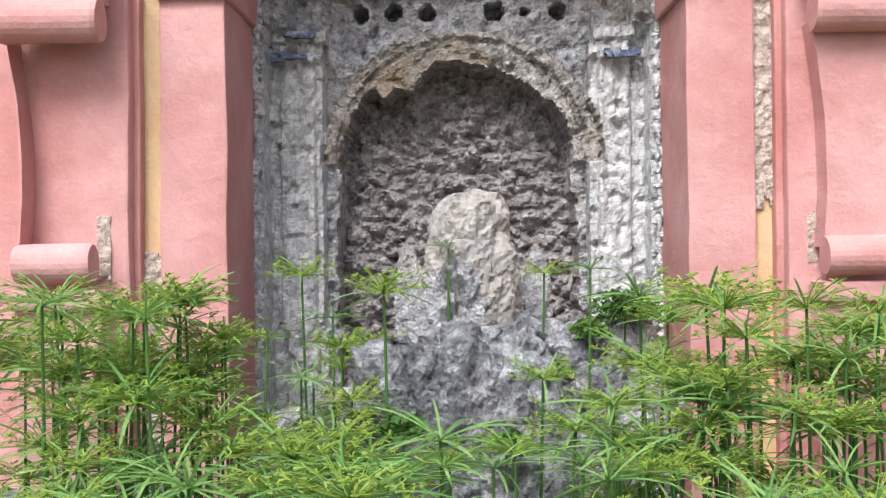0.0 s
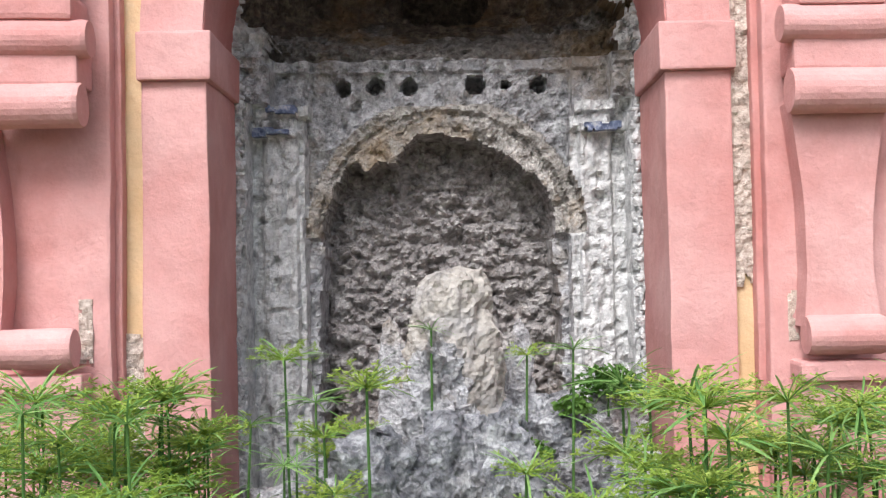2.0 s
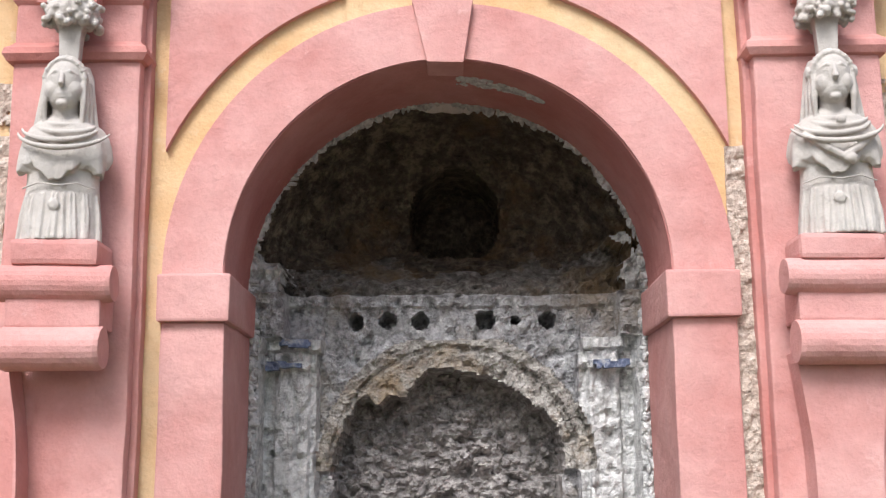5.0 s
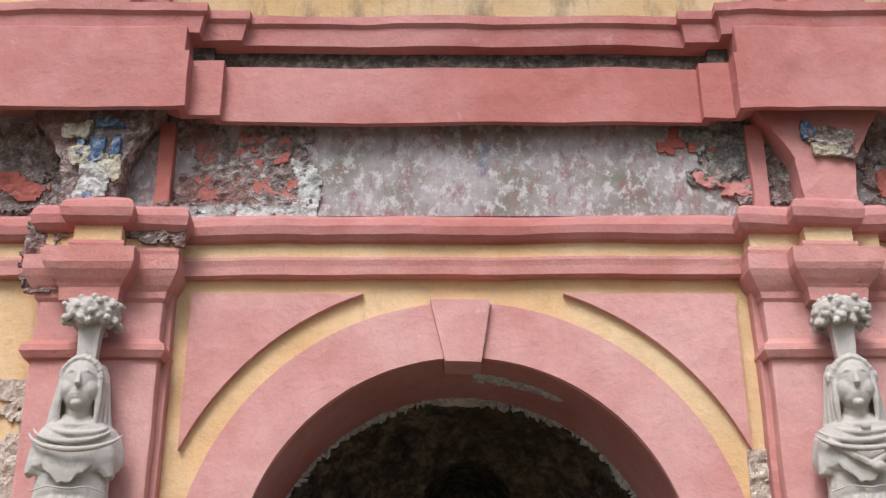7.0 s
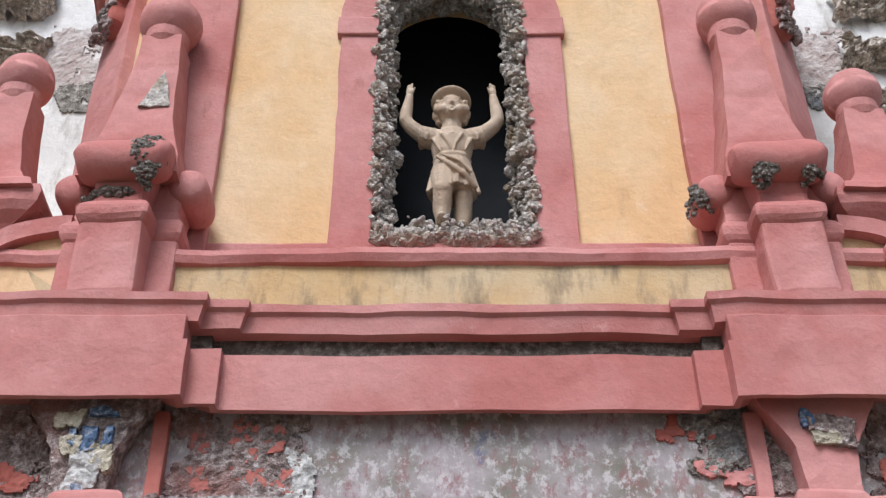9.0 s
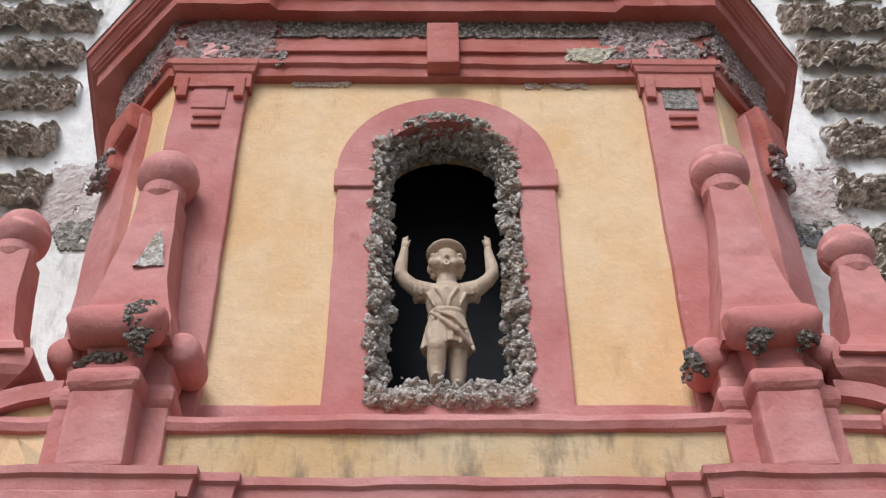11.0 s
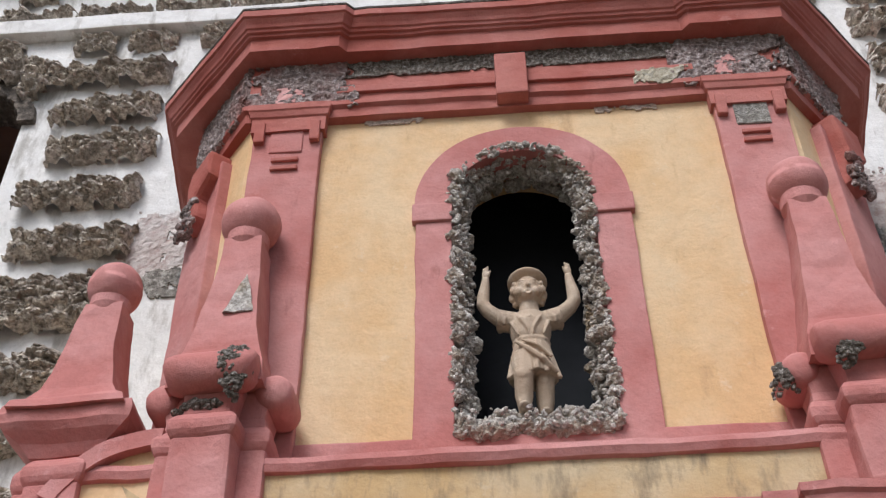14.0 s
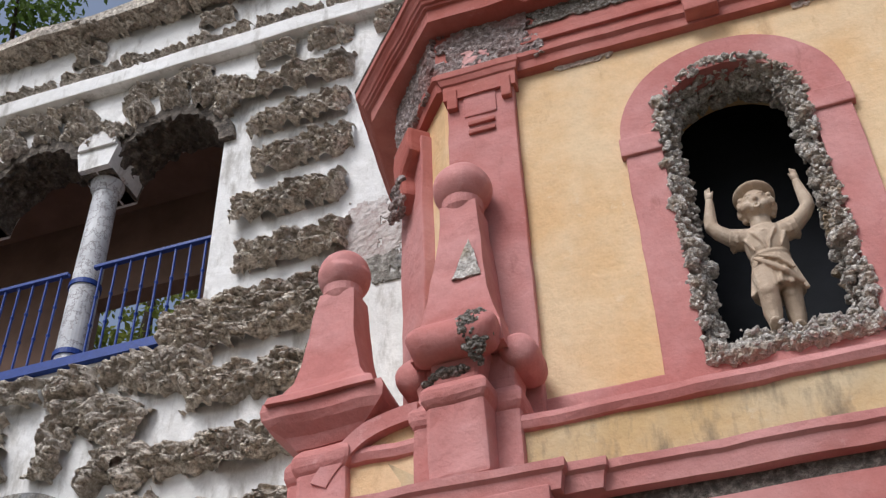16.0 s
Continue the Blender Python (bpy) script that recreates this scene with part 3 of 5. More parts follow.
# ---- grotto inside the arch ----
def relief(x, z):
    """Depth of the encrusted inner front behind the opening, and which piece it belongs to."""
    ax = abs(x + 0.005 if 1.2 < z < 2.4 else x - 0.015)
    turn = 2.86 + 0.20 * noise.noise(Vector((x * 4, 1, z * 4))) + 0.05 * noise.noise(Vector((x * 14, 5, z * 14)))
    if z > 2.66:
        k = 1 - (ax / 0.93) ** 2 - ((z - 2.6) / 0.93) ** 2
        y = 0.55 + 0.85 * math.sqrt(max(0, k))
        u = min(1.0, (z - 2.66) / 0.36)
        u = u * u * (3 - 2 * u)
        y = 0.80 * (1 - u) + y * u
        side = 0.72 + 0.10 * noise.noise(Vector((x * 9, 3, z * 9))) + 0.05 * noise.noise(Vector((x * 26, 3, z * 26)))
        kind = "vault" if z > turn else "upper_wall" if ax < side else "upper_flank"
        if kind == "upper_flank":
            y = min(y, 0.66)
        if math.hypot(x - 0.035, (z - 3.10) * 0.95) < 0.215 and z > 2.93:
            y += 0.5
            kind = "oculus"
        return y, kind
    if z > 2.47:
        y = 0.80 if ax < 0.56 else 0.76 if ax < 0.72 else 0.64
        if abs(z - 2.64) < 0.025:
            y -= 0.02
        return y, "hole_band"
    # flanking pilasters
    y, kind = 0.80, "flank"
    ro = math.hypot(x - 0.02, max(0, z - 1.90))
    edge = 0.475 + 0.035 * noise.noise(Vector((x * 5, 0, z * 5))) + 0.02 * noise.noise(Vector((x * 17, 3, z * 17)))
    inside = (ax < edge + 0.03) if z < 1.90 else ((ax / (edge + 0.03)) ** 2 + ((z - 1.93) / (edge - 0.06)) ** 2 < 1)
    if z > 1.93:
        hang = 0.10 * math.exp(-((x + 0.20) / 0.055) ** 2) + 0.07 * math.exp(-((x + 0.30) / 0.05) ** 2) + 0.05 * math.exp(-((x - 0.33) / 0.07) ** 2)
        inside = inside and (ax / (edge + 0.03)) ** 2 + ((z - 1.93 + hang) / (edge - 0.06)) ** 2 < 1
    if inside:
        return 1.03, "niche"
    if z > 1.90 and ro < 0.60:
        return 0.765 + (0.02 if 0.52 < ro < 0.545 else 0), "inner_arch"
    if ax > 0.56:
        y = 0.72
        if 0.60 < ax < 0.74:
            y = 0.69 + 0.006 * math.sin(ax * 120)
        if ax > 0.80:
            y = 0.60
        if 2.33 < z < 2.36 or 2.41 < z < 2.47:
            y -= 0.028
        kind = "pilaster_left" if x < 0 else "pilaster_right"
    return y, kind


NICHE = stone("dark_niche_rock", (0.155, 0.145, 0.14), (0.42, 0.385, 0.365), (0.68, 0.645, 0.615), 15, 1.0, 0.03, (0.27, 0.21, 0.17))
grotto = thing("grotto_niche", "grey encrusted stone grotto niche with a broken inner arch", "grotto", kind="structure")
X0, X1, Z0, Z1, STEP = -0.90, 0.92, 0.35, 3.50, 0.0105
nx, nz = int((X1 - X0) / STEP), int((Z1 - Z0) / STEP)
AMP = {"upper_wall": 0.08, "upper_flank": 0.06, "vault": 0.05, "oculus": 0.03, "hole_band": 0.04, "flank": 0.05, "niche": 0.05, "inner_arch": 0.045, "pilaster_left": 0.032, "pilaster_right": 0.030}
HOLES = [(-0.41, 0.034), (-0.27, 0.034), (-0.125, 0.036), (0.165, 0.042), (0.30, 0.018), (0.44, 0.034)]
grid, kinds = {}, {}
for j in range(nz + 1):
    for i in range(nx + 1):
        x, z = X0 + i * STEP, Z0 + j * STEP
        y, kd = relief(x, z)
        p = Vector((x, y, z))
        big = noise.turbulence(Vector((x * 15, y * 7, z * 4.5)) if kd[:4] == "pila" else p * 7.0, 4, True) - 0.6
        sml = noise.noise(p * 38) * 0.7 + noise.noise(p * 80) * 0.5
        pit = max(0.0, noise.noise(p * 21 + Vector((3, 0, 7))) - 0.28)
        lump = 1.6 * abs(noise.noise(Vector((p.x * 13, p.y * 13, p.z * 17)))) + 0.7 * abs(noise.noise(p * 31))
        if kd == "niche":
            y -= 0.055 * lumps(x + 0.02 * sml, z, 8.0, 1.4, 2.0) + 0.03 * lumps(x, z + 0.01 * sml, 21.0, 1.3, 6.0) - 0.03
        y += -AMP[kd] * (big * 1.1 + 0.22 * sml + (0.3 * lump if kd in ("vault", "upper_wall") else 0.08 * lump)) + 0.09 * pit
        if kd == "hole_band":
            for hx, hr in HOLES:
                if math.hypot(x - hx, z - 2.555) < hr:
                    y += 0.16
        off = noise.noise_vector(p * 20) * 0.006
        grid[i, j], kinds[i, j] = (x + off.x, y, z + off.z), kd
# vault, oculus and upper wall take the colours with painted-in shade
LOOK = {"upper_wall": ("upper_wall", UPPERWALL, "brown and grey rough wall, darkened as shade"), "upper_flank": ("upper_flank", PALE, "pale crust beside the vault"), "vault": ("vault", DARKVAULT, "brown rough vault, recess shade in its colour"), "oculus": ("blind_oculus", DARKVAULT, "dark blind recess"), "hole_band": ("hole_band", GROTTO, "band with a row of round holes"),
        "flank": ("flank", GROTTO, ""), "niche": ("niche_back", NICHE, "dark broken rock back"), "inner_arch": ("inner_arch", ARCHSTONE, "broken arch ring"),
        "pilaster_left": ("inner_pilaster", PALE, "pale encrusted pilaster"), "pilaster_right": ("inner_pilaster", PALE, "pale encrusted pilaster")}
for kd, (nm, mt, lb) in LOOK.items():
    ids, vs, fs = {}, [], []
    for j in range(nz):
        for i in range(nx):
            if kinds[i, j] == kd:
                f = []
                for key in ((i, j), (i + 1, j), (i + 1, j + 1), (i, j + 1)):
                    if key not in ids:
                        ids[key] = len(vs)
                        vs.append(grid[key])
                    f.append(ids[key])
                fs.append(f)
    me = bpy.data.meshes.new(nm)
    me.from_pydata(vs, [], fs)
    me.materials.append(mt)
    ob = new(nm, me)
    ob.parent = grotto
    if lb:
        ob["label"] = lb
for bx, bz in ((-0.69, 2.345), (-0.68, 2.44), (0.70, 2.345)):
    ragged(grotto, "tile_band", bx - 0.09, bx + 0.09, bz - 0.018, bz + 0.018, 0.635, BLUETILE, 140 + bz, 0.12, 0.008, 0.009, "broken band of blue glazed tiles", None, 0.05)
# ragged plaster rim where the crust meets the painted soffit
rim = bmesh.new()
for i in range(210):
    a = radians(180 * i / 209)
    r = R_IN - 0.012 + 0.02 * random.random()
    ball((r * math.cos(a), DEEP + 0.02 * random.random(), SPRING + r * math.sin(a)), (0.008 + 0.030 * random.random() ** 2, 0.025, 0.008 + 0.030 * random.random() ** 3), rim, 1)
for s in (-1, 1):
    for i in range(130):
        ball((s * (0.836 - 0.016 * random.random()), DEEP + 0.02 * random.random(), 0.6 + 1.95 * i / 129), (0.008 + 0.03 * random.random() ** 2, 0.025, 0.012 + 0.02 * random.random()), rim, 1)
part("crust_rim", rim, PALE, grotto, "ragged pale crust rim", wobble=0.01)
part("grotto_back", box(-1.2, 1.2, 2.0, 2.2, 0.0, 4.0), BLACK, grotto)

# ---- upper pavilion ----
WY = 0.27
# niche shade as a near-black colour, not a plaster tone
NICHESHADE = plain('niche_shade_dark', (0.022, 0.024, 0.028), 0.9, 0.4, 4)
pav = thing("upper_pavilion", "ochre and red plastered canted pavilion with a statue niche", "pavilion", kind="structure")
NZ0, NSP, NR = 5.60, 7.22, 0.42
arc = [(-NR * math.cos(radians(a)), NSP + NR * 1.05 * math.sin(radians(a))) for a in range(0, 181, 10)]
part("front_wall", prism([(-1.70, 5.2), (-NR, 5.2), *arc, (NR, 5.2), (1.70, 5.2), (1.70, 8.6), (-1.70, 8.6)], WY, WY + 0.35), YELLOW, pav, "ochre wall with an arched niche opening")
for s in (-1, 1):
    b = bmesh.new()
    q = [(s * 1.70, WY), (s * 2.12, 0.78), (s * 2.12, 1.88), (s * 1.8, 1.88), (s * 1.8, 0.85), (s * 1.62, WY + 0.3)]
    lo, hi = [b.verts.new((x, y, 5.2)) for x, y in q], [b.verts.new((x, y, 8.6)) for x, y in q]
    b.faces.new(lo), b.faces.new(hi[::-1])
    for i in range(6):
        b.faces.new((lo[i], lo[(i + 1) % 6], hi[(i + 1) % 6], hi[i]))
    part("canted_wall", b, YELLOW, pav)
    part("pilaster", box(s * 1.225, s * 1.66, WY - 0.06, WY + 0.1, 5.3, 7.95), ROSE, pav, bevel=0.012, wobble=0.005)
    part("pilaster_capital", sweep([(s * 1.44 - 0.235, WY), (s * 1.44 - 0.235, WY - 0.085), (s * 1.44 + 0.235, WY - 0.085), (s * 1.44 + 0.235, WY)], [(0, 7.90), (0.0, 8.02), (0.012, 8.03), (0.022, 8.07), (0.03, 8.08), (0.03, 8.13)], 0.05), RED, pav, bevel=0.01, wobble=0.005)
    part("capital_ear", box(s * 1.235, s * 1.30, WY - 0.10, WY, 7.80, 7.98), RED, pav, bevel=0.01, wobble=0.004)
    part("capital_ear", box(s * 1.585, s * 1.65, WY - 0.10, WY, 7.80, 7.98), RED, pav, bevel=0.01, wobble=0.004)
    for k in range(2):
        part("capital_slat", box(s * 1.44 - 0.085, s * 1.44 + 0.085, WY - 0.08, WY, 7.56 + 0.075 * k, 7.59 + 0.075 * k), RED, pav, bevel=0.006, wobble=0.003)
    part("capital_field", box(s * 1.34, s * 1.55, WY - 0.07, WY, 7.72, 7.98), MOSAIC if s > 0 else ROSE, pav, bevel=0.01)
    # pilaster on the canted side, with its broken bracket
    b = box(-0.19, 0.19, -0.06, 0.06, 5.3, 7.9)
    bmesh.ops.transform(b, matrix=Matrix.Translation((s * 1.98, 0.585, 0)) @ Matrix.Rotation(s * radians(50), 4, "Z"), verts=b.verts)
    part("side_pilaster", b, ROSE, pav, bevel=0.012, wobble=0.005)
    b = prism([(-0.14, 7.98), (0.16, 7.98), (0.17, 7.75), (0.05, 7.62), (0.08, 7.45), (0.0, 7.35), (-0.1, 7.42), (-0.12, 7.7)], -0.15, 0.06)
    bmesh.ops.transform(b, matrix=Matrix.Translation((s * 1.98, 0.585, 0)) @ Matrix.Rotation(s * radians(50), 4, "Z"), verts=b.verts)
    part("side_bracket", b, RED, pav, "broken scrolled bracket", bevel=0.03, wobble=0.014)
    random.seed(70 + s)
    b = bmesh.new()
    for i in range(46):
        q = random.uniform(0.018, 0.045)
        ball((random.uniform(-0.12, 0.04), -0.135 + random.uniform(-0.02, 0.02), 7.36 + 0.26 * random.random() ** 1.4), (q, q * 0.8, q * 0.8), b, 2)
    for v in b.verts:
        v.co += 0.016 * noise.noise_vector(v.co * 32)
    bmesh.ops.transform(b, matrix=Matrix.Translation((s * 1.98, 0.585, 0)) @ Matrix.Rotation(s * radians(50), 4, "Z"), verts=b.verts)
    part("bracket_break", b, BAREWALL, pav, "crumbled bare break")
part("niche_frame", ring(0, NSP, 0.42, 0.635, WY - 0.035, WY + 0.2), ROSE, pav, bevel=0.008, wobble=0.004)
for s in (-1, 1):
    part("niche_jamb", box(s * 0.415, s * 0.625, WY - 0.03, WY + 0.2, 5.33, 7.08), ROSE, pav, bevel=0.008, wobble=0.005)
    part("niche_impost", box(s * 0.41, s * 0.648, WY - 0.05, WY + 0.2, 7.08, 7.22), ROSE, pav, bevel=0.01, wobble=0.004)
part("skirting", box(-1.25, 1.25, WY - 0.03, WY + 0.05, 5.28, 5.60), ROSE, pav, bevel=0.01, wobble=0.006)
part("upper_architrave", sweep([(-2.12, 1.9), (-2.12, 0.78), (-1.70, WY), (1.70, WY), (2.12, 0.78), (2.12, 1.9)], [(0.0, 8.02), (0.055, 8.03), (0.06, 8.10), (0.085, 8.12), (0.085, 8.16), (0.05, 8.17)], 0.2), RED, pav, bevel=0.005, wobble=0.005)
part("upper_frieze", sweep([(-2.12, 1.9), (-2.12, 0.78), (-1.70, WY), (1.70, WY), (2.12, 0.78), (2.12, 1.9)], [(0.06, 8.15), (0.06, 8.66)], 0.2), RED, pav, "red frieze coat", wobble=0.004)
part("frieze_fillet", box(-1.15, 1.15, WY - 0.085, WY, 8.24, 8.30), RED, pav, bevel=0.006, wobble=0.004)
ragged(pav, "bare_band", -1.2, 1.2, 8.40, 8.64, WY - 0.066, CRUST, 103.0, -0.5, 0.012, 0.011, "bare dark masonry strip")
ragged(pav, "lime_remnant", 0.72, 1.12, 8.12, 8.28, WY - 0.09, CREAM, 101.0, 0.02, 0.01, 0.014, "patch of pale bare lime")
part("triglyph", box(-0.115, 0.09, WY - 0.16, WY, 8.05, 8.44), RED, pav, bevel=0.01, wobble=0.004)
for s in (-1, 1):
    ragged(pav, "bare_corner", min(s * 1.0, s * 1.74), max(s * 1.0, s * 1.74), 8.1, 8.66, WY - 0.075, BAREWALL, 90.0 + s, -0.22, 0.016, 0.010, "bare crumbled masonry with bluish mosaic", None, 0.06)
    ragged(pav, "pink_remnant", min(s * 1.2, s * 1.6), max(s * 1.2, s * 1.6), 8.14, 8.36, WY - 0.083, PINK, 93.0 + s, 0.40, 0.006, 0.014, "remnant of pink coat")
    ragged(pav, "ochre_crack", s * 0.75 - 0.25, s * 0.75 + 0.2, 7.97, 8.04, WY - 0.008, RUBBLE, 95.0 + s, 0.05, 0.006, 0.012, "flaked edge under the architrave")
    ragged(pav, "bare_corner", -0.36, 0.36, 8.1, 8.64, -0.080, BAREWALL, 97.0 + s, -0.35, 0.02, 0.011, "bare crumbled masonry with bluish mosaic", Matrix.Translation((s * 1.91, 0.525, 0)) @ Matrix.Rotation(s * radians(50.5), 4, "Z"), 0.06)
UC = [(-2.45, 1.9), (-2.31, 0.80), (-1.685, 0.15), (-1.17, 0.15), (-1.12, 0.20), (1.15, 0.20), (1.20, 0.15), (1.715, 0.15), (2.31, 0.85), (2.45, 1.9)]
part("crowning_cornice", sweep(UC, [(-0.05, 8.55), (0.092, 8.556), (0.098, 8.665), (0.12, 8.672), (0.124, 8.69), (0.142, 8.696), (0.148, 8.715), (0.160, 8.722), (0.170, 8.745), (0.188, 8.772), (0.192, 8.785), (0.208, 8.79), (0.210, 8.845), (0.0, 8.87)], 0.5), RED, pav, bevel=0.004, wobble=0.006)
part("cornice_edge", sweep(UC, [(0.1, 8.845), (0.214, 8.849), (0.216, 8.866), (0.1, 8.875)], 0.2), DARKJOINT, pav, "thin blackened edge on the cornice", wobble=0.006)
part("pavilion_roof", box(-1.9, 1.9, 0.6, 1.9, 8.5, 8.84), RED, pav)
# back, sides and top hold the niche's shade in their colour
part("niche_back", box(-0.8, 0.8, 1.0, 1.1, 5.2, 8.2), NICHESHADE, pav, "niche interior, its shade put in the colour")
part("niche_floor", box(-0.8, 0.8, WY + 0.05, 1.2, 5.3, 5.55), GROTTO, pav)
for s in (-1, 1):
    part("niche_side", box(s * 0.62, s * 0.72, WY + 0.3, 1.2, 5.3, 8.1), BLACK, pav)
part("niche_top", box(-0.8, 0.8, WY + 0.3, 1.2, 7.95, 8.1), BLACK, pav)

# ---- shell-crusted rock lining round the upper niche ----
lining = thing("niche_rock_lining", "grey shell-encrusted rockwork lining the statue niche", "rockwork")
random.seed(4)
backing = bmesh.new()
def lump(parent, x, y, z, r, material, nm="rock"):
    b = ball((0, 0, 0), (r * random.uniform(0.8, 1.4), r * random.uniform(0.8, 1.2), r * random.uniform(0.7, 1.1)), None, 3)
    sd = random.random() * 50
    for v in b.verts:
        d = v.co.normalized()
        q = v.co * (1.0 / r) + Vector((sd, 0, -sd))
        v.co += d * r * (0.55 * (noise.turbulence(q * 1.1, 3, True) - 0.5) + 0.26 * noise.noise(q * 3.4)) + 0.2 * r * noise.noise_vector(q * 1.6)
    if y > WY + 0.10:
        for v in b.verts:
            v.co += Vector((x, y, z))
        me = bpy.data.meshes.new("backing")
        b.to_mesh(me)
        b.free()
        backing.from_mesh(me)
        bpy.data.meshes.remove(me)
        return None
    ob = part(nm, b, material, parent)
    ob.location = (x, y, z)
    return ob
LAYERS = ((0.40, -0.015), (0.37, 0.06), (0.345, 0.14), (0.36, 0.25))
for s in (-1, 1):
    z = 5.66
    while z < 7.26:
        for r, y in LAYERS:
            lump(lining, s * (r + random.uniform(-0.025, 0.015)), WY + y + random.uniform(-0.02, 0.02), z + random.uniform(-0.035, 0.035), random.choice((0.018, 0.023, 0.028, 0.034, 0.045)), SHELL)
        z += 0.045
for i in range(40):
    a = radians(2 + 176 * i / 39)
    for r, y in LAYERS:
        r += random.uniform(-0.015, 0.015)
        lump(lining, r * math.cos(a), WY + y + random.uniform(-0.02, 0.03), NSP + 0.072 + r * math.sin(a), random.choice((0.02, 0.026, 0.032, 0.038, 0.05)), SHELL)
for i in range(30):
    for k in range(2):
        lump(lining, -0.40 + 0.80 * i / 29, WY - 0.02 + 0.08 * k + random.uniform(-0.03, 0.03), 5.625 + 0.06 * k + random.uniform(-0.02, 0.02), random.uniform(0.035, 0.06), SHELL)
for i in range(14):
    lump(lining, -0.26 + 0.56 * i / 13, WY + 0.07 + random.uniform(-0.03, 0.05), 5.755 + random.uniform(-0.02, 0.02), random.uniform(0.03, 0.05), SHELL if i % 4 else TUFA)

tagged(part("inner_crust", backing, SHELL, lining, "rough crust deeper in the niche"), kind="stuff")
crumbs = bmesh.new()
for i in range(1500):
    u = random.random()
    r, y = random.choice(LAYERS)
    r += random.uniform(-0.035, 0.02)
    if u < 0.52:
        x, z = random.choice((-1, 1)) * r, random.uniform(5.6, 7.26)
    elif u < 0.80:
        a = random.uniform(0, math.pi)
        x, z = r * math.cos(a), NSP + 0.055 + r * math.sin(a)
    else:
        x, y, z = random.uniform(-0.4, 0.4), random.uniform(-0.06, 0.1), random.uniform(5.60, 5.72)
    q = random.uniform(0.007, 0.018)
    ball((x, WY + y - random.uniform(0.02, 0.045), z), (q * random.uniform(0.8, 1.8), q, q * random.uniform(0.6, 1.2)), crumbs, 1, Euler((random.uniform(0, 3), random.uniform(0, 3), 0)).to_quaternion())
for v in crumbs.verts:
    v.co += 0.006 * noise.noise_vector(v.co * 70)
tagged(part("crumb_crust", crumbs, SHELL, lining, "fine crust of shell and stone crumbs"), kind="stuff")

# ---- gallery wall behind ----
GY = 1.88
gal = thing("gallery_wall", "white stucco garden gallery wall with rough tufa rustication", "wall", kind="structure")
SILL, SPR = 7.95, 10.12
A1, A2, A3, HW = -4.88, -6.30, -7.72, 0.58
part("wall_lower", box(-12, 12, GY, GY + 0.45, 0.0, SILL), WHITE, gal)
part("wall_right", box(-4.30, 12, GY, GY + 0.45, SILL, 12.3), WHITE, gal)
up = [(-12, SPR)]
for A in (A3, A2, A1):
    up += [(A - HW * math.cos(math.pi * i / 18), SPR + HW * math.sin(math.pi * i / 18)) for i in range(19)]
up += [(-4.30, 12.3), (-12, 12.3)]
part("wall_arcade", prism(up, GY, GY + 0.45), WHITE, gal)
part("string_course", box(-12, 12, GY - 0.13, GY + 0.1, 11.30, 11.50), WHITE, gal, bevel=0.015, wobble=0.01)
part("coping", box(-12, 12, GY - 0.24, GY + 0.5, 12.3, 12.44), TUFA, gal, "dark weathered coping", wobble=0.05)
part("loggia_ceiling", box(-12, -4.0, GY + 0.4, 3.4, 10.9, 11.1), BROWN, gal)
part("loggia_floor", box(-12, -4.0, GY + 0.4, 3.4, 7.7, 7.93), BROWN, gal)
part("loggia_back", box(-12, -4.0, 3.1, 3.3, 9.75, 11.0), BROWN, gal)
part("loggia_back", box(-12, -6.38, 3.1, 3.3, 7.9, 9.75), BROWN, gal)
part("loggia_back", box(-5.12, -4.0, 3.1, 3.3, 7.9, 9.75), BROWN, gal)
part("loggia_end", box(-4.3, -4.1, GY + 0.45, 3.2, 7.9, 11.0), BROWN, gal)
part("sill", box(-12, -4.30, GY - 0.06, GY + 0.4, 7.90, 7.99), BLUE, gal, "blue painted sill")

PINKBRICK = stone("washed_brick", (0.30, 0.20, 0.18), (0.48, 0.42, 0.39), (0.62, 0.58, 0.55), 10, 0.6, 0.015)
# rough rustication blocks
n_rock = 0
def rust(x0, x1, z0, z1, d=0.17, turn=0.0, flat=2.3):
    global n_rock
    n_rock += 1
    vs, fs = rock_block(x1 - x0, z1 - z0, d, 3.1 * n_rock, 0.0115, 0.085, flat)
    me = bpy.data.meshes.new("rock_block")
    me.from_pydata(vs, [], fs)
    me.materials.append(TUFA)
    ob = new("rock_block", me)
    ob.parent = gal
    ob.matrix_basis = Matrix.Translation(((x0 + x1) / 2, GY - 0.005, (z0 + z1) / 2)) @ Matrix.Rotation(turn, 4, "Y")
    return ob
ROWS = [(10.71, 0.16), (10.21, 0.155), (9.70, 0.16), (9.16, 0.16), (8.61, 0.165), (7.99, 0.26), (7.37, 0.18), (6.81, 0.165), (6.24, 0.165), (5.66, 0.165)]
for s in (-1, 1):
    for i, (z, h) in enumerate(ROWS):
        a, b = 3.0 + 0.05 * (i % 2), 4.10 - 0.07 * (i % 3)
        if z < 8.3:
            b = 4.35 + 0.25 * (i % 2)
        if s < 0 and i == 0:
            b = 4.42
        rust(min(s * a, s * b), max(s * a, s * b), z - h, z + h, 0.15)
        if s > 0:
            rust(4.4, 5.4, z - h, z + h)
    for a, b in ((3.04, 3.50), (3.62, 4.02), (2.30, 2.82)):
        rust(min(s * a, s * b), max(s * a, s * b), 11.03, 11.30, 0.10)
for k in range(12):
    x = -8.4 + 0.5 * k + 0.06 * math.sin(k * 5)
    if k % 3 != 2 and x < -4.2:
        rust(x, x + 0.42, 11.04, 11.28, 0.1)
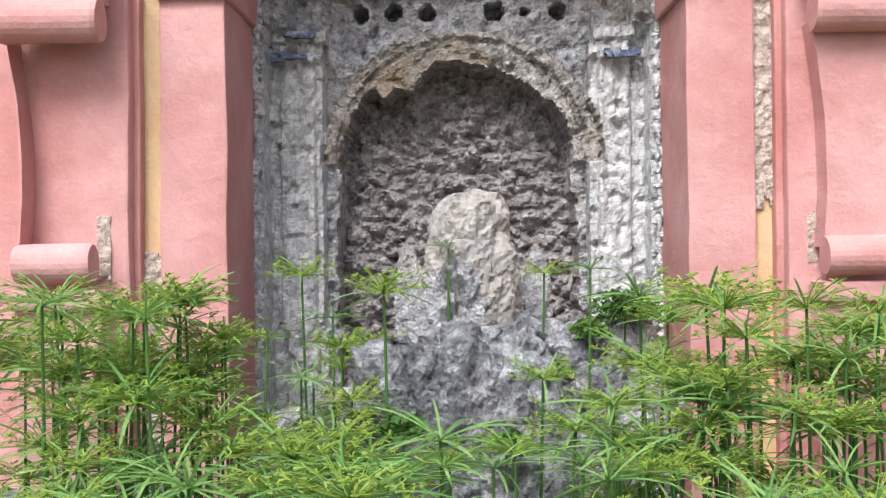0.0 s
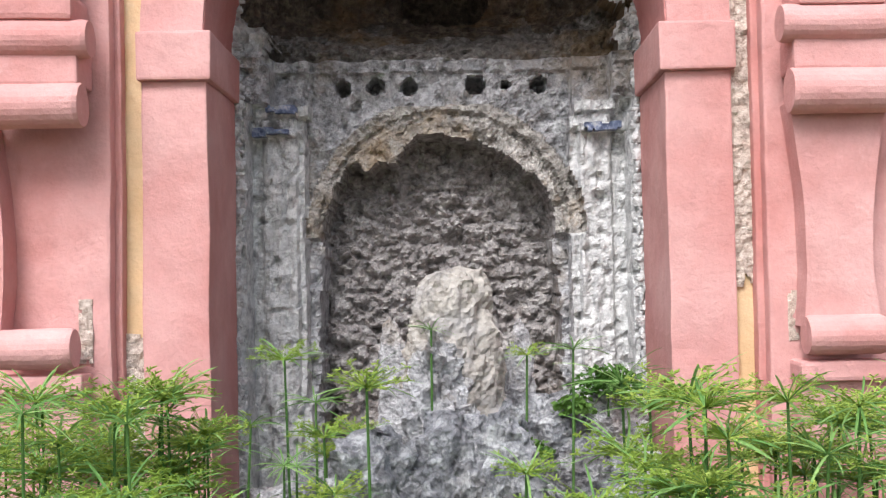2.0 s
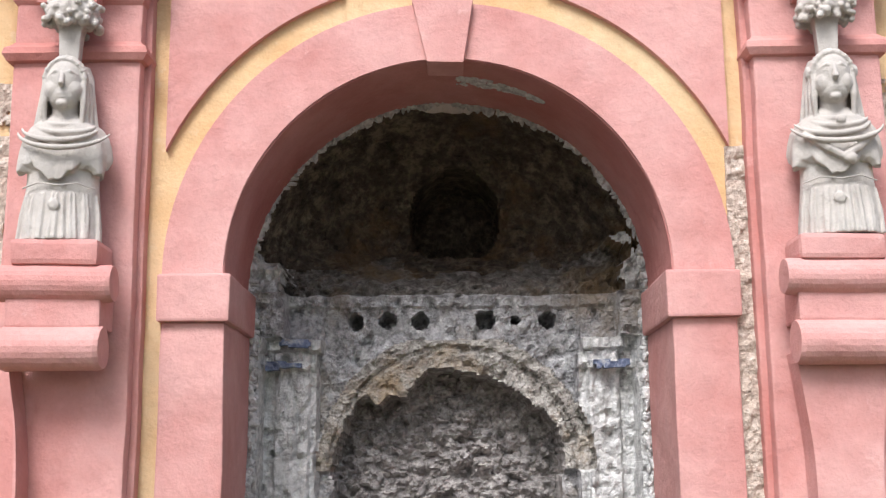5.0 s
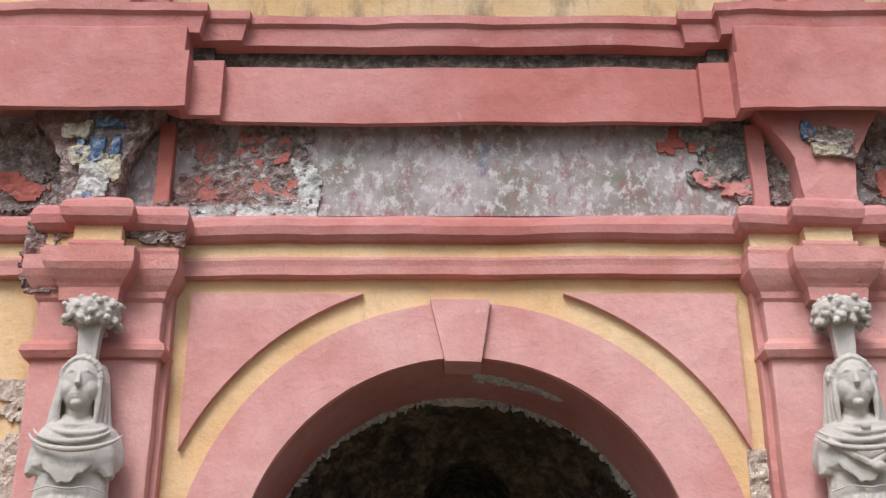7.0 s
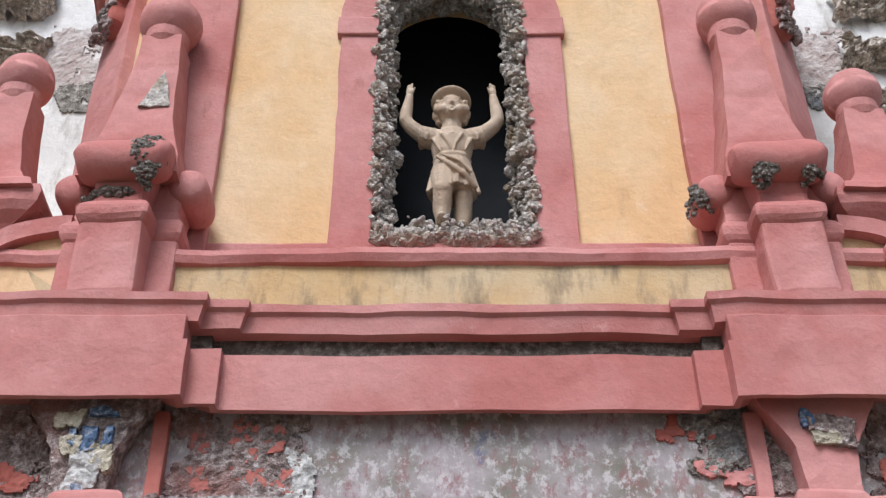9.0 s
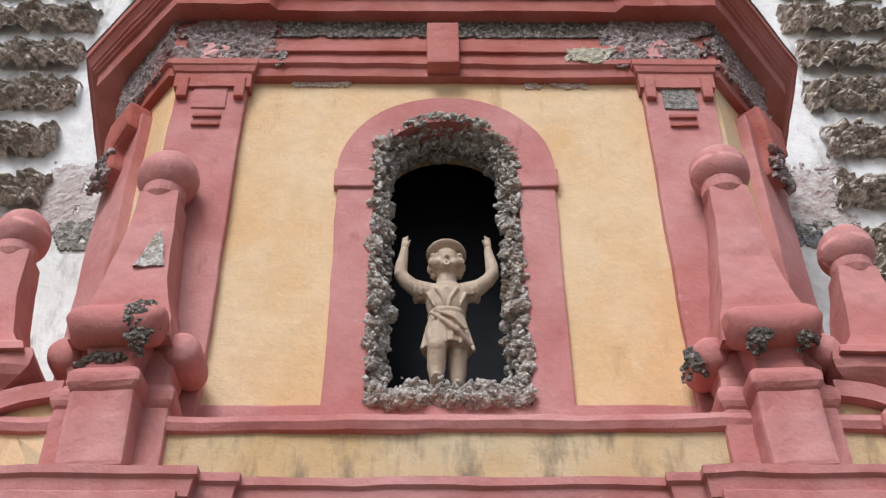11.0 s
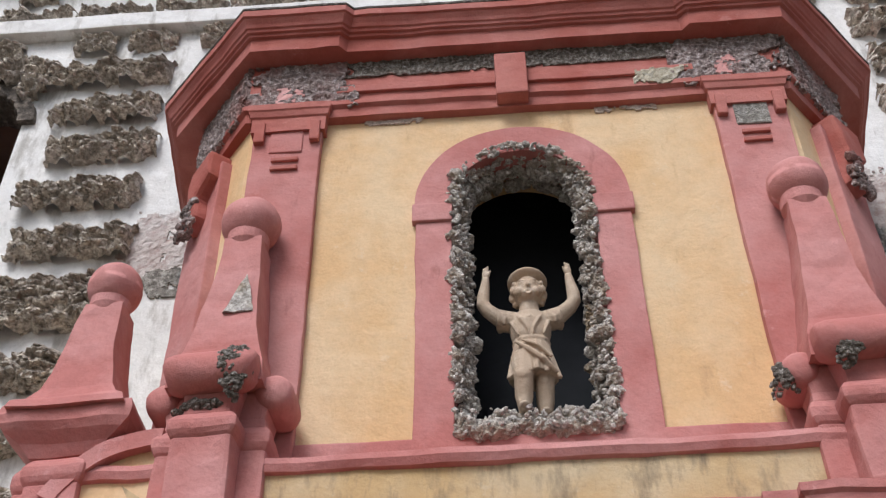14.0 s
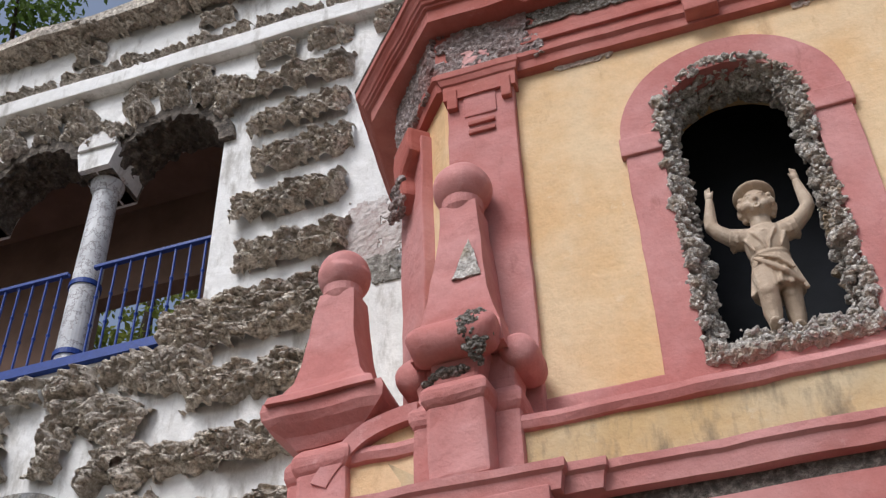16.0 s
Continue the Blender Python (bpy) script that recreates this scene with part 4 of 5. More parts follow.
for k in range(16):
    rust(-8.6 + 0.75 * k, -8.6 + 0.75 * k + 0.72, 11.54, 11.74, 0.12)
    if k % 2:
        rust(-8.5 + 0.75 * k, -8.5 + 0.75 * k + 0.4, 11.88, 12.14, 0.1)
for k in range(16):
    rust(-8.6 + 0.75 * k, -8.6 + 0.75 * k + 0.76, 12.2, 12.42, 0.26)
for A in (A1, A2, A3):
    for a in (38, 62, 90, 118, 142):
        t = radians(a)
        r = 0.80
        w = 0.40 if a == 90 else 0.44
        rust(A + r * math.cos(t) - w / 2, A + r * math.cos(t) + w / 2, SPR + r * math.sin(t) - 0.145, SPR + r * math.sin(t) + 0.145, 0.17, -t, 1.1)
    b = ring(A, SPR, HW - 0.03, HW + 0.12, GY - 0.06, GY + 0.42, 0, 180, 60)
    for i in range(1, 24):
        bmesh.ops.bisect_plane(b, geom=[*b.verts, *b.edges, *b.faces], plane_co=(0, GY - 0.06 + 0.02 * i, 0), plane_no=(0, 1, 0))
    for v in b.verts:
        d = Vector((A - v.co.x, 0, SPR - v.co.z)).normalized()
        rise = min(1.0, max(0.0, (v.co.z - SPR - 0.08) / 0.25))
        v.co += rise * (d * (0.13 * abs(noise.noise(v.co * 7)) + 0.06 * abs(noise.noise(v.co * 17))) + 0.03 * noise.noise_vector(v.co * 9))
    part("arch_crust", b, DARKTUFA, gal, "craggy rock edge of the arch")
for k in range(9):
    x = -8.6 + 0.5 * k
    rust(x, x + 0.47, 7.56 + 0.04 * math.sin(k * 3), 7.84, 0.16, 0.0, 1.3)
for x, z, w, h, t in ((-4.55, 7.62, 0.7, 0.4, 0.3), (-4.9, 7.25, 0.55, 0.42, 0.5), (-5.3, 7.42, 0.5, 0.3, 0.1), (-4.75, 6.85, 0.5, 0.4, 0.5), (-4.62, 6.4, 0.5, 0.36, 0.2), (-6.2, 7.42, 0.6, 0.25, 0.0), (-6.9, 7.4, 0.6, 0.25, 0.0)):
    rust(x - w / 2, x + w / 2, z - h / 2, z + h / 2, 0.15, t, 1.1)
for A, zc in ((-5.7, 6.0), (-8.2, 6.0)):
    for a in (20, 48, 76, 104, 132, 160):
        t = radians(a)
        rust(A + 1.12 * math.cos(t) - 0.24, A + 1.12 * math.cos(t) + 0.24, zc + 1.12 * math.sin(t) - 0.14, zc + 1.12 * math.sin(t) + 0.14, 0.16, -t, 1.1)
    # flat half disc on the wall; its grey paints in a recess's dimness
    part("lower_arch_disc", ring(A, zc, 0.02, 0.8, GY - 0.03, GY + 0.1), MOSAIC, gal, "flat half disc with lower arch dimness in its colour")
for s in (-1, 1):
    ragged(gal, "brick_patch", min(s * 2.45, s * 3.15), max(s * 2.45, s * 3.15), 8.2, 8.95, GY - 0.006, PINKBRICK, 110.0 + s, -0.05, 0.008, 0.018, "bare brickwork with pinkish wash")
    ragged(gal, "grey_patch", min(s * 2.5, s * 2.95), max(s * 2.5, s * 2.95), 8.02, 8.35, GY - 0.014, MOSAIC, 115.0 + s, 0.15, 0.004, 0.018, "grey cement patch")
vent = thing("wall_vent", "small pale framed vent in the gallery wall", "vent")
part("frame", box(-0.32, 0.32, GY - 0.05, GY, 11.46, 11.52), WHITE, vent, bevel=0.008)
for s in (-1, 1):
    part("jamb", box(s * 0.26, s * 0.32, GY - 0.05, GY, 11.52, 11.85), WHITE, vent, bevel=0.008)
part("recess", box(-0.26, 0.26, GY - 0.02, GY, 11.52, 11.85), TUFA, vent)

# ---- finials on the cornice ----
def finial(name, label, at, group, tall, small):
    f = thing(name, label, "finial", group, at=at)
    z1 = 0.84 if not small else 0.72
    if small:
        # a square shaft that flares into a broad rounded plate
        prof = [(0.41, 0.66), (0.39, 0.705), (0.32, 0.75), (0.265, 0.82), (0.225, 0.94), (0.190, 1.12), (0.160, tall - 0.26), (0.148, tall - 0.165)]
        part("shaft", lathe(prof, 4, sy=0.9, turn=radians(45)), ROSE, f, bevel=0.026, wobble=0.010)
        part("plate", lathe([(0.24, 0.44), (0.30, 0.50), (0.40, 0.55), (0.45, 0.59), (0.46, 0.64), (0.44, 0.69), (0.34, 0.71)], 4, sy=0.72, turn=radians(45)), ROSE, f, bevel=0.03, wobble=0.012)
        part("ball", ball((0, 0, tall), 0.152, None, 4), ROSE, f, smooth=True, wobble=0.006)
        part("collar", lathe([(0.095, tall - 0.20), (0.112, tall - 0.16), (0.110, tall - 0.04)], 24), ROSE, f)
    else:
        prof = [(0.335, z1 - 0.12), (0.325, z1), (0.275, z1 + 0.12), (0.235, z1 + 0.28), (0.198, z1 + 0.48), (0.172, z1 + 0.72), (0.150, tall - 0.185)]
        part("obelisk", lathe(prof, 4, sy=0.95, turn=radians(45)), ROSE, f, bevel=0.028, wobble=0.012)
        part("ball", ball((0, 0, tall), 0.168, None, 4), ROSE, f, smooth=True, wobble=0.006)
        part("collar", lathe([(0.098, tall - 0.22), (0.120, tall - 0.18), (0.118, tall - 0.04)], 24), ROSE, f)
    arms = [(0, 0.30, 0.145, 0.225, 0.112), (90, 0.30, 0.125, 0.15, 0.098), (-90, 0.30, 0.125, 0.15, 0.098), (180, 0.22, 0.145, 0.2, 0.1)]
    if small:
        arms = [(0, 0.20, 0.13, 0, 0), (90, 0.24, 0.11, 0, 0), (-90, 0.24, 0.11, 0, 0)]
    for ang, reach, hw, hl, r in arms:
        m = Matrix.Rotation(radians(ang), 4, "Z")
        cap = z1 - 0.36
        # post with a swelling cap and a waisted neck under the roll
        bodies = [("post", lathe([(hw * 1.42, 0.0), (hw * 1.40, cap - 0.08)], 4, turn=radians(45)), 0.022),
                  ("post_cap", lathe([(hw * 1.40, cap - 0.10), (hw * 1.62, cap - 0.06), (hw * 1.66, cap - 0.01), (hw * 1.40, cap + 0.03), (hw * 1.2, cap + 0.05)], 4, turn=radians(45)), 0.02)]
        if not small:
            bodies.append(("neck", lathe([(hw * 1.2, cap + 0.03), (hw * 1.12, cap + 0.10), (hw * 1.28, cap + 0.17), (hw * 1.5, cap + 0.24)], 4, turn=radians(45)), 0.025))
        for nm, b, bv in bodies:
            k = 1.0 if ang not in (90, -90) else 0.9
            for v in b.verts:
                v.co.y = -reach + 0.02 + hw + (v.co.y * k if v.co.y < 0 else v.co.y + reach - hw - 0.04)
            bmesh.ops.transform(b, matrix=m, verts=b.verts)
            part(nm, b, ROSE, f, bevel=bv, wobble=0.009)
        if not small:
            zr = z1 - (0.09 if ang == 0 else 0.12)
            pts = [(x, -reach + 0.03, zr) for x in (-hl, -hl + 0.02, -hl + 0.05, -hl + 0.09, 0, hl - 0.09, hl - 0.05, hl - 0.02, hl)]
            b = tube(pts, [r * u for u in (0.62, 0.86, 0.97, 1, 1, 1, 0.97, 0.86, 0.62)], 22)
            for v in b.verts:
                if v.co.z < zr:
                    v.co.x *= 1 - 0.9 * (zr - v.co.z)
            bmesh.ops.transform(b, matrix=m, verts=b.verts)
            part("cushion", b, ROSE, f, smooth=True, wobble=0.012)
    return f


def crumble(parent, cx, cy, cz, w, h, n, seed):
    random.seed(seed)
    b = bmesh.new()
    for i in range(2 * n):
        r = random.uniform(0.006, 0.019)
        t, q = random.uniform(0, 2 * math.pi), random.random() ** 0.6
        q *= 1 + 0.35 * math.sin(3 * t + seed)
        ball((cx + 1.15 * w * q * math.cos(t), cy + 0.035 * q * q + random.uniform(-0.008, 0.012), cz + 1.15 * h * q * math.sin(t)), (r, r * 0.8, r), b, 1)
    part("crumbled_patch", b, CRUST, parent, "crumbled bare mortar patch", wobble=0.012)


FL = finial("obelisk_finial", "pink plaster obelisk finial with ball and bare patches", (-1.555, 0.08, 5.0), "large finials", 1.985, False)
FR = finial("obelisk_finial", "pink plaster obelisk finial with ball and mossy patches", (1.535, 0.08, 5.0), "large finials", 2.04, False)
finial("small_finial", "smaller pink plaster finial with ball at the cornice end", (-2.29, 0.13, 5.0), "small finials", 1.60, True)
finial("small_finial", "smaller pink plaster finial with ball at the cornice end", (2.14, 0.13, 5.0), "small finials", 1.50, True)
crumble(FL, 0.10, -0.375, 0.76, 0.085, 0.075, 190, 5)
crumble(FL, 0.13, -0.345, 0.66, 0.06, 0.06, 90, 6)
crumble(FL, -0.03, -0.268, 0.585, 0.10, 0.035, 110, 10)
crumble(FR, -0.10, -0.355, 0.68, 0.07, 0.07, 130, 7)
crumble(FR, 0.13, -0.335, 0.66, 0.045, 0.04, 55, 8)
crumble(FR, -0.36, -0.14, 0.66, 0.05, 0.08, 90, 9)
b = bmesh.new()
tv = [b.verts.new(p) for p in ((-0.035, -0.158, 1.225), (0.125, -0.158, 1.225), (0.06, -0.126, 1.51), (-0.035, -0.10, 1.225), (0.12, -0.10, 1.225), (0.06, -0.09, 1.51))]
for fc in ((0, 1, 2), (5, 4, 3), (0, 3, 4, 1), (1, 4, 5, 2), (2, 5, 3, 0)):
    b.faces.new([tv[i] for i in fc])
bmesh.ops.subdivide_edges(b, edges=b.edges[:], cuts=7, use_grid_fill=True)
for v in b.verts:
    v.co += 0.010 * noise.noise_vector(v.co * 31)
part("bare_triangle", b, SHELL, FL, "bare grey mortar triangle")
for s in (-1, 1):
    sc = thing("scroll_coping", "pink curved scroll coping over an ochre segment", "coping", "scroll copings")
    part("coping_band", ring(s * 1.80, 4.95, 0.50, 0.59, -0.06, 0.3, 90 if s < 0 else 25, 155 if s < 0 else 90, 18), ROSE, sc, bevel=0.01, wobble=0.006)
    part("segment_infill", ring(s * 1.80, 4.95, 0.05, 0.50, 0.0, 0.25, 90 if s < 0 else 20, 160 if s < 0 else 90, 18), YELLOW, sc)


# ---- busts on the consoles and the figure in the niche ----
def sculpt(name, b, material, label, category, at, voxel, group=""):
    ob = finish(b, name, material, True)
    ob.location = at
    rm = ob.modifiers.new("remesh", "REMESH")
    rm.mode, rm.voxel_size, rm.use_smooth_shade = "VOXEL", voxel, True
    sm = ob.modifiers.new("smooth", "SMOOTH")
    sm.factor, sm.iterations = 0.5, 2
    return tagged(ob, label, category, group)


def bust(at, turn, veil, label):
    b = bmesh.new()
    # tapering herm body in vertical folds
    lathe([(0.148, 0.0), (0.145, 0.06), (0.136, 0.14), (0.130, 0.20), (0.128, 0.26), (0.135, 0.32), (0.11, 0.40)], 32, bm=b, sy=0.62)
    for i in range(13):
        x = -0.138 + 0.276 * i / 12 + 0.006 * math.sin(i * 2.7)
        y = -0.091 * math.sqrt(max(0.03, 1 - (x / 0.155) ** 2))
        tube([(x * 1.02 + 0.006 * math.sin(i), y, 0.0), (x * 0.97, y + 0.003, 0.09), (x * 0.9, y + 0.006, 0.17)], [0.009, 0.008, 0.003], 6, b)
    tube([(-0.13, -0.055, 0.19), (-0.07, -0.088, 0.205), (0.0, -0.096, 0.195), (0.07, -0.088, 0.205), (0.13, -0.055, 0.19)], 0.004, 6, b)
    ball((-0.01, -0.092, 0.125), (0.022, 0.010, 0.024), b, 2)
    # broad cape, rounded over the shoulders, its hem frilled
    rows = []
    for r, z, wv in ((0.06, 0.475, 0), (0.095, 0.455, 0.004), (0.130, 0.428, 0.012), (0.152, 0.392, 0.02), (0.162, 0.350, 0.03), (0.166, 0.312, 0.04), (0.164, 0.285, 0.06), (0.140, 0.278, 0.04)):
        row = []
        for i in range(60):
            t = 2 * math.pi * i / 60
            dip = 0.045 * max(0.0, -math.sin(t)) ** 1.2 * min(1.0, max(0.0, (0.44 - z) / 0.13))
            k = 1 + wv * math.sin(9 * t + 0.7)
            row.append(b.verts.new((r * k * math.cos(t), 0.66 * r * k * math.sin(t), z - dip + 0.5 * wv * math.sin(5 * t + 0.4) + (0.007 * math.sin(22 * t) if z < 0.3 else 0))))
        rows.append(row)
    for u, v in zip(rows, rows[1:]):
        for i in range(60):
            b.faces.new((u[i], u[(i + 1) % 60], v[(i + 1) % 60], v[i]))
    b.faces.new(rows[0]), b.faces.new(rows[-1][::-1])
    # hanging folds of the shawl across the chest
    for j in range(4):
        rr, pts = 0.070 + 0.026 * j, []
        for i in range(15):
            a = math.pi * (0.06 + 0.88 * i / 14)
            pts.append((-rr * 1.12 * math.cos(a) + 0.012 * math.sin(j * 2.2), -0.035 - (0.045 + 0.019 * j) * math.sin(a), 0.452 - 0.012 * j - (0.030 + 0.021 * j) * math.sin(a)))
        tube(pts, [0.004 + 0.007 * math.sin(math.pi * i / 14) for i in range(15)], 8, b)
    lathe([(0.052, 0.40), (0.046, 0.46), (0.050, 0.53)], 16, (0, -0.02, 0), b)
    # head: oval face, straight nose, heavy lids, small mouth
    ball((0, -0.030, 0.585), (0.064, 0.068, 0.090), b, 4)
    ball((0, -0.046, 0.535), (0.052, 0.050, 0.056), b, 3)
    tube([(0, -0.090, 0.612), (0, -0.100, 0.585), (0, -0.110, 0.560), (0, -0.100, 0.553)], [0.007, 0.008, 0.011, 0.008], 8, b)
    ball((0, -0.090, 0.530), (0.019, 0.008, 0.005), b, 2), ball((0, -0.088, 0.520), (0.015, 0.008, 0.005), b, 2)
    ball((0, -0.080, 0.497), (0.020, 0.017, 0.016), b, 2)
    for s in (-1, 1):
        ball((s * 0.030, -0.056, 0.552), (0.032, 0.036, 0.042), b, 3)
        ball((s * 0.025, -0.084, 0.590), (0.014, 0.008, 0.006), b, 2)
        tube([(s * 0.006, -0.093, 0.604), (s * 0.024, -0.092, 0.611), (s * 0.044, -0.076, 0.602)], [0.004, 0.006, 0.004], 6, b)
    for j in range(2):
        for i in range(19):
            a = math.pi * i / 18
            ball((-0.066 * math.cos(a), -0.056 - 0.016 * math.sin(a) + 0.016 * j, 0.585 + (0.076 + 0.012 * j) * math.sin(a)), 0.0095 + 0.0015 * (i % 2), b, 1)
    # veil from the crown to the shoulders, open round the throat
    ball((0, 0.018, 0.585), (0.074, 0.078, 0.104), b, 3)
    lathe([(0.06, 0.67), (0.076, 0.63), (0.082, 0.56), (0.088, 0.50), (0.104, 0.45), (0.13, 0.40)], 28, (0, 0.040, 0), b, sy=0.62)
    for s in (-1, 1):
        for j in range(4):
            tube([(s * (0.050 + 0.006 * j), -0.044 + 0.018 * j, 0.655 - 0.01 * j), (s * (0.062 + 0.005 * j), -0.056 + 0.018 * j, 0.59), (s * (0.064 + 0.007 * j), -0.056 + 0.018 * j, 0.51), (s * (0.066 + 0.015 * j), -0.060 + 0.018 * j, 0.43)], [0.006, 0.010, 0.012, 0.008], 8, b)
    if veil:
        ball((-0.074, -0.035, 0.60), (0.013, 0.018, 0.026), b, 2), ball((0.074, -0.035, 0.60), (0.013, 0.018, 0.026), b, 2)
        tube([(-0.12, -0.085, 0.37), (-0.04, -0.118, 0.30), (0.05, -0.118, 0.245)], [0.012, 0.016, 0.012], 6, b)
        tube([(0.13, -0.08, 0.36), (0.06, -0.116, 0.30), (0.0, -0.122, 0.265)], [0.012, 0.016, 0.012], 6, b)
        ball((0.03, -0.122, 0.262), (0.028, 0.016, 0.02), b, 2), ball((0.01, -0.108, 0.41), (0.020, 0.012, 0.016), b, 2)
    for v in b.verts:
        if v.co.z > 0.47:
            v.co = Vector((v.co.x * 1.10, v.co.y * 1.12 - 0.006, 0.47 + (v.co.z - 0.47) * 1.06))
    # basket of fruit on a short neck
    lathe([(0.038, 0.66), (0.042, 0.70), (0.048, 0.80), (0.06, 0.85)], 4, (0, 0, 0), b, turn=radians(45), sx=1.2)
    random.seed(11 if veil else 12)
    ball((0, 0, 0.88), (0.104, 0.092, 0.062), b, 2)
    for i in range(320):
        a, q = random.uniform(0, 6.28), random.uniform(0.2, 1)
        ball((0.108 * q * math.cos(a), 0.095 * q * math.sin(a), 0.885 + random.uniform(-0.05, 0.05) - 0.02 * q), random.uniform(0.012, 0.019), b, 1)
    bmesh.ops.rotate(b, cent=(0, 0, 0), matrix=Matrix.Rotation(turn, 3, "Z"), verts=b.verts)
    return sculpt("herm_bust", b, MARBLE, label, "statue", at, 0.0036, "busts on the consoles")


bust((-1.405, -0.19, 2.716), radians(6), False, "pale stone female bust carrying a fruit basket on its head")
bust((1.42, -0.19, 2.716), radians(-8), True, "pale stone veiled bust carrying a fruit basket on its head")


def boy():
    b = bmesh.new()
    # heights over the feet
    for s, x0, fw in ((-1, -0.062, -0.055), (1, 0.056, 0.015)):
        tube([(x0, fw, 0.0), (x0, fw + 0.012, 0.05), (x0, fw + 0.015, 0.11), (x0 + 0.004, fw - 0.022, 0.215), (x0 + 0.008, fw * 0.6, 0.36)], [0.034, 0.038, 0.052, 0.055, 0.074], 14, b)
        ball((x0, fw - 0.035, 0.014), (0.036, 0.06, 0.022), b, 2)
        ball((x0 + 0.003, fw - 0.036, 0.215), (0.048, 0.042, 0.046), b, 3)
    lathe([(0.146, 0.245), (0.142, 0.27), (0.128, 0.36), (0.108, 0.46), (0.108, 0.475)], 24, bm=b, sy=0.74)
    for i in range(8):
        a = math.pi * (0.08 + 0.84 * i / 7 + 0.03 * math.sin(i * 2.3))
        x, y = -math.cos(a), -math.sin(a)
        tube([(0.145 * x + 0.012 * math.sin(i * 3), 0.107 * y, 0.24 - 0.012 * (i % 2)), (0.128 * x, 0.097 * y, 0.34), (0.106 * x, 0.082 * y, 0.45)], [0.015, 0.010, 0.004], 6, b)
    tube([(-0.09, -0.085, 0.44), (-0.02, -0.112, 0.37), (0.06, -0.115, 0.30), (0.135, -0.07, 0.235)], [0.010, 0.016, 0.018, 0.014], 6, b)
    tube([(-0.06, -0.09, 0.45), (0.03, -0.108, 0.40), (0.11, -0.085, 0.33)], [0.007, 0.012, 0.012], 6, b)
    lathe([(0.108, 0.462), (0.114, 0.475), (0.106, 0.49)], 24, bm=b, sy=0.75)
    lathe([(0.104, 0.485), (0.118, 0.53), (0.128, 0.60), (0.115, 0.66), (0.06, 0.70)], 24, bm=b, sy=0.68)
    for s in (-1, 1):
        tube([(s * 0.085, -0.03, 0.675), (s * 0.055, -0.082, 0.60), (s * 0.02, -0.086, 0.54), (s * 0.01, -0.08, 0.49)], [0.010, 0.011, 0.009, 0.005], 6, b)
        tube([(s * 0.115, -0.02, 0.64), (s * 0.10, -0.07, 0.56), (s * 0.07, -0.08, 0.485)], [0.012, 0.012, 0.007], 6, b)
        # wide short sleeve, hanging in folds
        tube([(s * 0.075, 0.0, 0.640), (s * 0.13, -0.004, 0.640), (s * 0.185, -0.008, 0.655)], [0.055, 0.062, 0.060], 14, b)
        for j in range(4):
            tube([(s * (0.10 + 0.012 * j), -0.05 + 0.02 * j, 0.67), (s * (0.145 + 0.012 * j), -0.055 + 0.025 * j, 0.62), (s * (0.150 + 0.010 * j), -0.045 + 0.025 * j, 0.592)], [0.010, 0.015, 0.013], 8, b)
        # arm out to the bent elbow, forearm raised
        tube([(s * 0.12, 0, 0.645), (s * 0.185, -0.012, 0.665), (s * 0.245, -0.025, 0.710), (s * 0.272, -0.030, 0.750), (s * 0.270, -0.030, 0.800), (s * 0.258, -0.030, 0.875), (s * 0.250, -0.030, 0.935)], [0.050, 0.047, 0.042, 0.041, 0.039, 0.030, 0.023], 14, b)
        ball((s * 0.249, -0.032, 0.962), (0.025, 0.018, 0.032), b, 2)
        for j in range(3):
            tube([(s * (0.238 + 0.012 * j), -0.034, 0.978), (s * (0.234 + 0.013 * j), -0.044, 1.022 - 0.008 * j)], [0.009, 0.006], 6, b)
        tube([(s * 0.232, -0.04, 0.955), (s * 0.218, -0.052, 0.985)], [0.009, 0.006], 6, b)
    first = len(b.verts)
    lathe([(0.075, 0.63), (0.058, 0.68), (0.052, 0.76)], 12, (0, -0.01, 0), b)
    ball((0, -0.02, 0.825), (0.078, 0.082, 0.092), b, 3)
    ball((0, -0.055, 0.785), (0.052, 0.045, 0.042), b, 2)
    ball((0, -0.105, 0.815), (0.013, 0.014, 0.014), b, 2)
    for s in (-1, 1):
        ball((s * 0.042, -0.075, 0.795), (0.028, 0.025, 0.026), b, 2)
        ball((s * 0.030, -0.092, 0.838), (0.014, 0.009, 0.007), b, 2)
        ball((s * 0.032, -0.092, 0.852), (0.020, 0.010, 0.006), b, 2)
    for i in range(9):
        a = 2 * math.pi * i / 9
        ball((0.016 * math.cos(a), -0.099, 0.776 + 0.013 * math.sin(a)), 0.0075, b, 1)
    for i in range(16):
        a = 2 * math.pi * i / 16
        ball((0.085 * math.cos(a), -0.005 + 0.075 * math.sin(a), 0.82 + 0.012 * math.sin(i * 3)), (0.024, 0.026, 0.036), b, 1)
    for s in (-1, 1):
        for j in range(5):
            ball((s * (0.072 + 0.010 * (j % 2)), -0.045 + 0.012 * j, 0.865 - 0.024 * j), (0.019, 0.020, 0.018), b, 1)
    # flat brimmed cap tipped back
    q = Euler((radians(-22), 0, 0)).to_quaternion()
    ball((0, 0.0, 0.905), (0.112, 0.10, 0.028), b, 3, q)
    ball((0, 0.015, 0.925), (0.09, 0.08, 0.04), b, 3, q)
    b.verts.ensure_lookup_table()
    for v in b.verts[first:]:
        v.co = Vector((v.co.x * 1.1, v.co.y * 1.08, 0.72 + (v.co.z - 0.72) * 1.1 - 0.012))
    for v in b.verts:
        v.co.x *= 0.93
